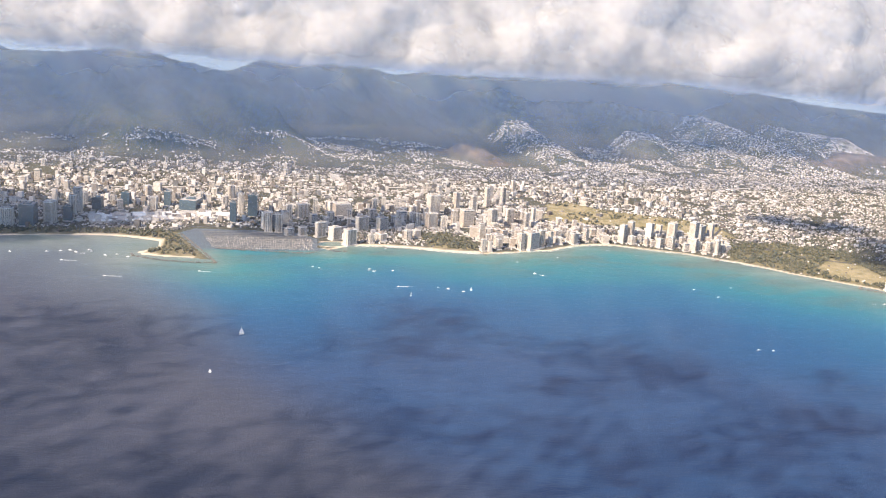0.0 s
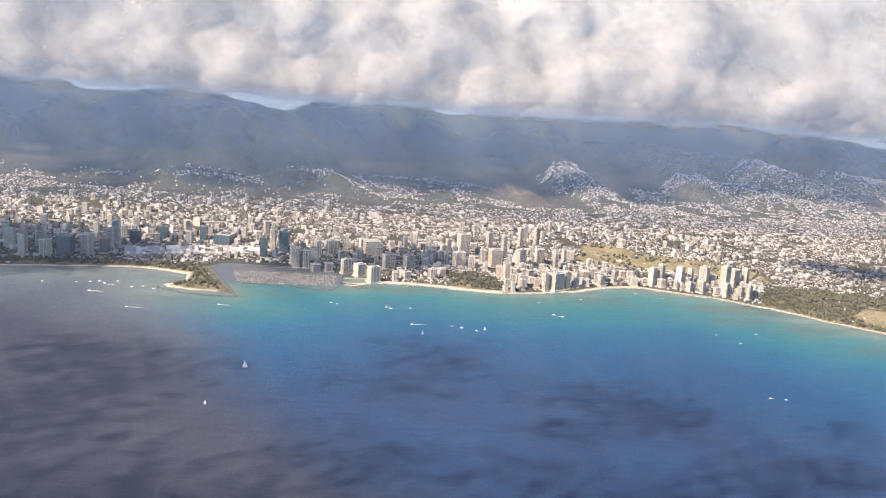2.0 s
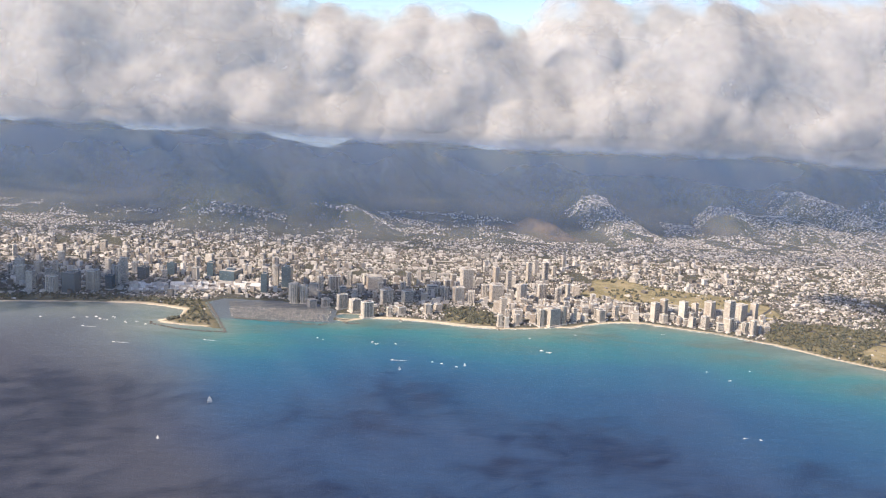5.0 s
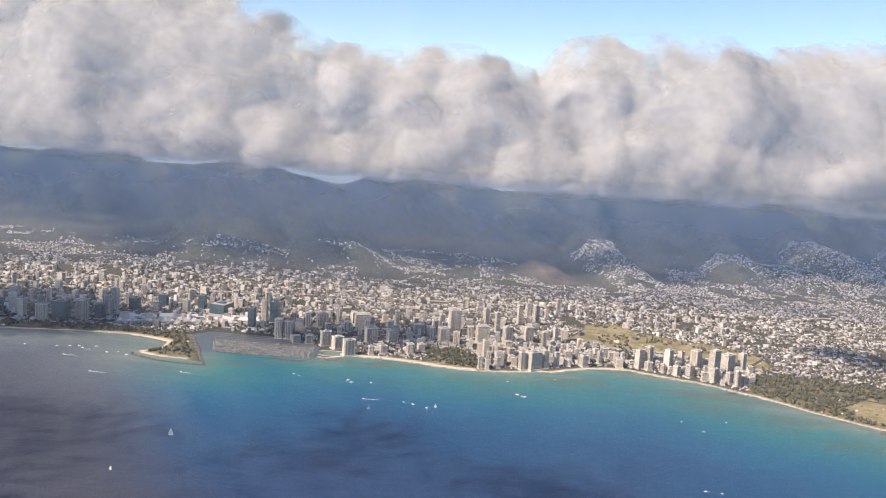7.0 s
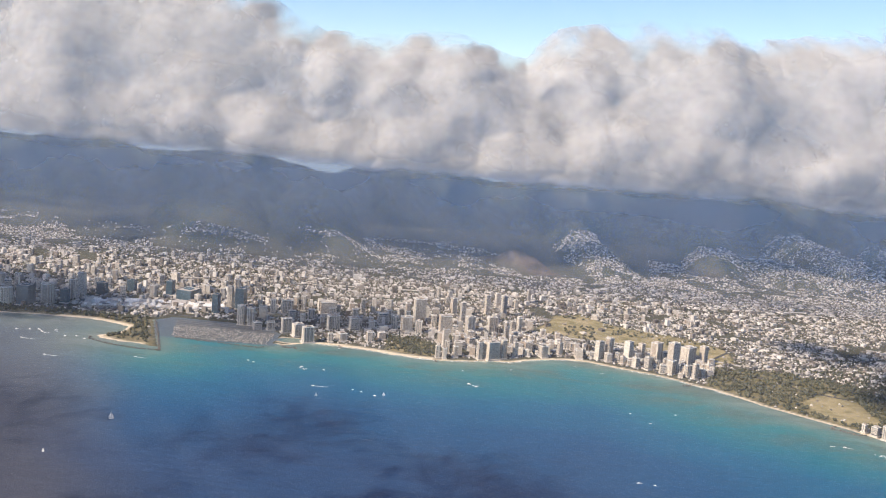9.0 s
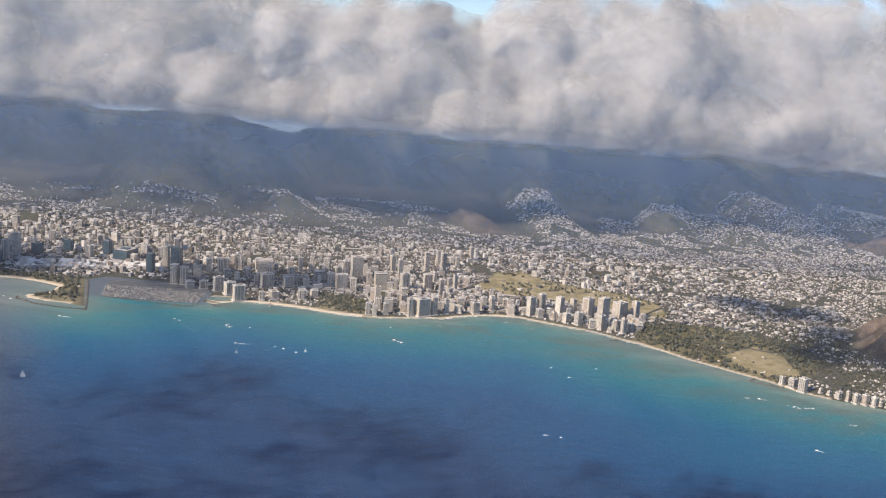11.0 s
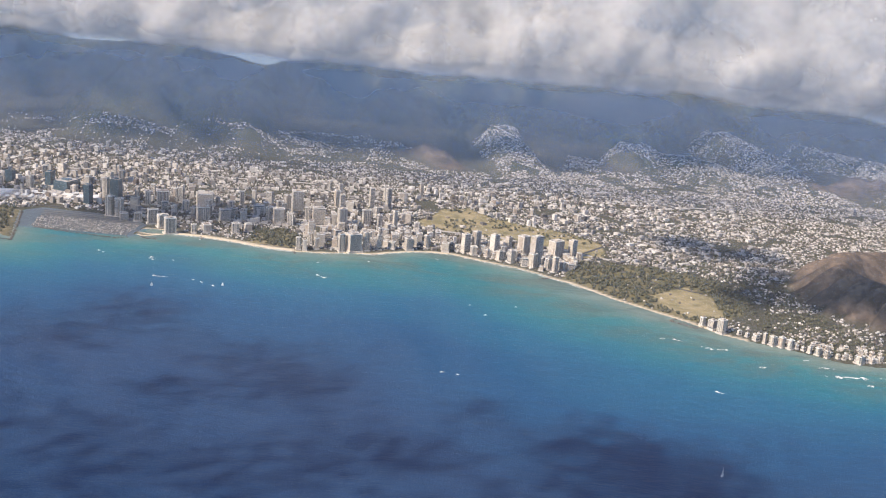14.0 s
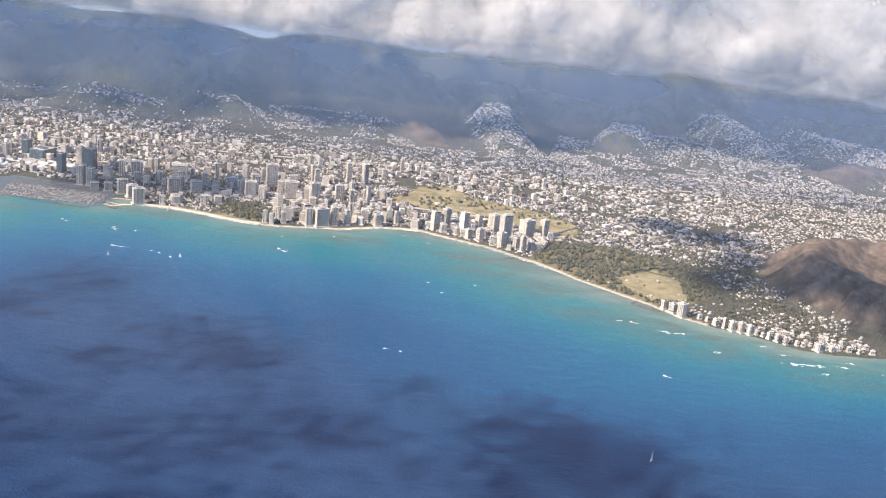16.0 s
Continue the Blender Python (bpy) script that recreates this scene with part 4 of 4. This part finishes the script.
part("roof", joined([(-14, -10, 4.6, 14, 10, 5.3)]), WHITE, hall)


# ---- boats ----
def hull_mesh(length, beam, deep):
    bm = bmesh.new()
    rings = []
    for u, w in ((-0.5, 0.7), (-0.25, 1.0), (0.1, 1.0), (0.35, 0.6), (0.5, 0.04)):
        x, y = u * length, w * beam / 2
        rings.append([bm.verts.new(p) for p in ((x, -y, deep), (x, -y * 0.7, -0.1), (x, y * 0.7, -0.1), (x, y, deep))])
    for a, b in zip(rings, rings[1:]):
        for k in range(4):
            bm.faces.new((a[k], b[k], b[(k + 1) % 4], a[(k + 1) % 4]))
    bm.faces.new(rings[0])
    bm.faces.new(rings[-1][::-1])
    return bm


def mast_mesh(height_, r, x=0.0, base=0.3):
    bm = bmesh.new()
    bmesh.ops.create_cone(bm, cap_ends=True, segments=6, radius1=r, radius2=r * 0.5, depth=height_, matrix=pose(x, 0, base + height_ / 2))
    return bm


def sail_mesh(x0, x1, z0, z1, belly):
    """A thin bellied triangle of cloth."""
    bm = bmesh.new()
    n, rows = 6, []
    for k in range(n + 1):
        u = k / n
        z, x = z0 + (z1 - z0) * u, x1 + (x0 - x1) * u
        rows.append([bm.verts.new((x0 + (x - x0) * j / 3, belly * math.sin(j / 3 * math.pi) * (1 - u), z)) for j in range(4)])
    for a, b in zip(rows, rows[1:]):
        for j in range(3):
            bm.faces.new((a[j], a[j + 1], b[j + 1], b[j]))
    bmesh.ops.remove_doubles(bm, verts=bm.verts[:], dist=1e-4)
    bmesh.ops.solidify(bm, geom=bm.faces[:], thickness=0.03)
    return bm


def wake_mesh(length, wide):
    bm = bmesh.new()
    left, right = [], []
    for k in range(13):
        u = k / 12
        w = wide * (0.3 + 0.7 * u) * (1 - u ** 3) + 0.05
        left.append(bm.verts.new((-u * length, w * pick.uniform(0.6, 1.2), 0.12)))
        right.append(bm.verts.new((-u * length, -w * pick.uniform(0.6, 1.2), 0.12)))
    for k in range(12):
        bm.faces.new((left[k], left[k + 1], right[k + 1], right[k]))
    geo = bmesh.ops.extrude_face_region(bm, geom=bm.faces[:])
    bmesh.ops.translate(bm, vec=(0, 0, -0.1), verts=[v for v in geo["geom"] if isinstance(v, bmesh.types.BMVert)])
    return bm


def sailboat(x, y, turn, tall, label):
    ob = tagged(new("sailboat"), label, "boat", "boats on the bay")
    ob.matrix_world = pose(x, y, 0.15, 0, 0, turn)
    long = tall * 0.62
    part("hull", hull_mesh(long, long * 0.3, tall * 0.08), WHITE, ob)
    mast = part("mast", mast_mesh(tall, tall * 0.012), DARK_HULL, ob)
    part("mainsail", sail_mesh(-0.02 * tall, -0.4 * tall, 0.16 * tall, 0.98 * tall, 0.05 * tall), WHITE, mast, "white mainsail")
    part("jib", sail_mesh(0.02 * tall, 0.3 * tall, 0.12 * tall, 0.8 * tall, 0.05 * tall), WHITE, mast, "white jib")
    return ob


def motorboat(x, y, turn, long, wake, label, group="boats on the bay"):
    ob = tagged(new("motorboat"), label, "boat", group)
    ob.matrix_world = pose(x, y, 0.15, 0, 0, turn)
    part("hull", hull_mesh(long, long * 0.32, long * 0.14), WHITE, ob)
    cabin = joined([(-long * .25, -long * .1, long * .12, long * .12, long * .1, long * .27)])
    bmesh.ops.bevel(cabin, geom=cabin.edges[:], offset=long * 0.02, segments=1)
    house = part("cabin", cabin, WHITE, ob)
    part("windscreen", joined([(long * .122, -long * .09, long * .17, long * .14, long * .09, long * .25)]), GLASS, house)
    if wake:
        part("wake", wake_mesh(wake, wake * 0.035 + 0.3), FOAM, ob, "white foam wake")
    return ob


for x, y, turn, tall in ((-34, 825, 20, 7.2), (-57, 736, 160, 3.4), (135, 941, 30, 4.6), (649, 638, 60, 7.5), (203, 962, 10, 4.2)):
    sailboat(x, y, turn, tall, "white sailing yacht under full sail" if tall > 5 else "small sailing boat on the open bay")
RUNNING = [(126, 974, 178, 16), (-177, 1002, 175, 18), (-83, 1023, 170, 14), (479, 945, 200, 3), (682, 796, 150, 7), (669, 924, 160, 8), (441, 782, 190, 4), (-230, 1060, 175, 16)]
for x, y, turn, wake in RUNNING:
    motorboat(x, y, turn, 3.2, wake, "white motor boat with a long wake" if wake > 10 else "small white motor boat under way")
ANCHORED = [(102, 1039, 4), (292, 1029, 4.2), (39, 1047, 3), (-221, 1093, 4), (-163, 1077, 3.6), (512, 981, 2.4), (463, 973, 2.4), (179, 967, 3.2), (194, 958, 3.2), (169, 972, 2.6),
            (284, 1079, 2.6), (341, 1101, 2.4), (128, 1035, 2.6), (-188, 1082, 3.6), (131, 1130, 3), (455, 780, 2.4), (-205, 1098, 3), (106, 1031, 3), (300, 1022, 3), (46, 1042, 2.6), (-238, 1098, 3.4), (-228, 1101, 4.2), (-208, 1103, 4.6), (-252, 1094, 4), (-176, 1086, 3.4), (-290, 1092, 3)]
for x, y, long in ANCHORED:
    motorboat(x, y, pick.uniform(-30, 30), long, 0, "white boat lying at anchor off the beach", "boats at anchor")

# docks with moored boats
masted = tagged(new("moored_yacht"), "white yacht with a bare mast moored at a dock", "boat", "yachts in the harbour")
masted.matrix_world = pose(-40, 1140, 0.15, 0, 0, 90)
part("hull", hull_mesh(3.4, 1.05, 0.45), HULL, masted)
part("deck_house", joined([(-0.9, -0.3, 0.42, 0.5, 0.3, 0.75)]), SLAB, masted)
part("mast", mast_mesh(2.6, 0.035), SLAB, masted)
cruiser = tagged(new("moored_cruiser"), "white cabin cruiser moored at a dock", "boat", "cruisers in the harbour")
cruiser.matrix_world = pose(-37, 1140, 0.15, 0, 0, 90)
part("hull", hull_mesh(3.0, 1.15, 0.5), HULL, cruiser)
cabin_top = part("cabin", joined([(-0.8, -0.42, 0.48, 0.6, 0.42, 1.05)]), HULL, cruiser)
part("hard_top", joined([(-0.6, -0.4, 1.05, 0.2, 0.4, 1.3)]), DARK_HULL, cabin_top)
berths = 0
for row in range(10):
    y0 = 1122 + row * 8.6
    span = [x for x in np.arange(-100, 46, 2.0) if float(shore(np.array([x]), np.array([y0]))[0]) < -3 and x > -74 - row * 2.2]
    if len(span) < 6:
        continue
    dock = tagged(new("dock"), "long floating dock lined with moored boats", "dock", "harbour docks")
    dock.matrix_world = pose(span[0], y0, 0.5, 0, 0, 0)
    long = span[-1] - span[0]
    part("walkway", joined([(0, -0.5, -0.1, long, 0.5, 0.15)]), TIMBER, dock)
    for k in range(int(long / 6)):
        part("finger", joined([(3 + k * 6 - .18, -3.4, -0.1, 3 + k * 6 + .18, 3.4, 0.12)]), TIMBER, dock)
    for x in np.arange(span[0] + 1, span[-1], 2.05):
        for side in (-1, 1):
            if pick.random() < 0.45 or berths > 440:
                continue
            berths += 1
            kind = masted if pick.random() < 0.55 else cruiser
            copy_thing(kind, pose(x + pick.uniform(-.2, .2), y0 + side * 2.4, 0.15, 0, 0, 90 * side + pick.uniform(-4, 4)))


# ---- surf ----
def foam_patches(name, label, places, spread):
    verts, faces, n = [], [], 0
    for x, y, size in places:
        for _ in range(int(3 + size * 1.5)):
            cx, cy = x + pick.gauss(0, spread * size), y + pick.gauss(0, 0.35 * size)
            r, e = size * pick.uniform(0.1, 0.24), pick.uniform(1.6, 3.4)
            ring = [(cx + math.cos(k * math.pi / 5) * r * e * pick.uniform(0.6, 1.2), cy + math.sin(k * math.pi / 5) * r * pick.uniform(0.6, 1.2)) for k in range(10)]
            verts += [(cx, cy, 0.32)] + [(px, py, 0.06) for px, py in ring]
            faces += [(n, n + 1 + k, n + 1 + (k + 1) % 10) for k in range(10)]
            n += 11
    return tagged(soup(name, verts, faces, FOAM, 3, True), label, "surf", kind="stuff")


foam_patches("reef_surf", "white foam of waves breaking on the reef",
             [(656, 925, 3), (701, 908, 3.6), (715, 908, 3), (741, 868, 3), (792, 898, 3), (806, 881, 3.5), (815, 861, 5), (832, 863, 5), (859, 867, 3), (836, 845, 2.5),
              (102, 1035, 2.6), (300, 1025, 2.6), (-215, 1090, 3), (420, 1140, 2.2), (450, 1120, 1.5), (870, 880, 3), (900, 860, 3)], 1.0)
line = []
for k in range(230):
    u = pick.uniform(0, len(COAST_BAY) - 1.001)
    (ax, ay), (bx, by) = COAST_BAY[int(u)], COAST_BAY[int(u) + 1]
    line.append((ax + (bx - ax) * (u % 1), ay + (by - ay) * (u % 1) - pick.uniform(0.6, 2.2), pick.uniform(0.7, 1.5)))
foam_patches("shore_surf", "thin white line of surf along the sand", line, 1.0)
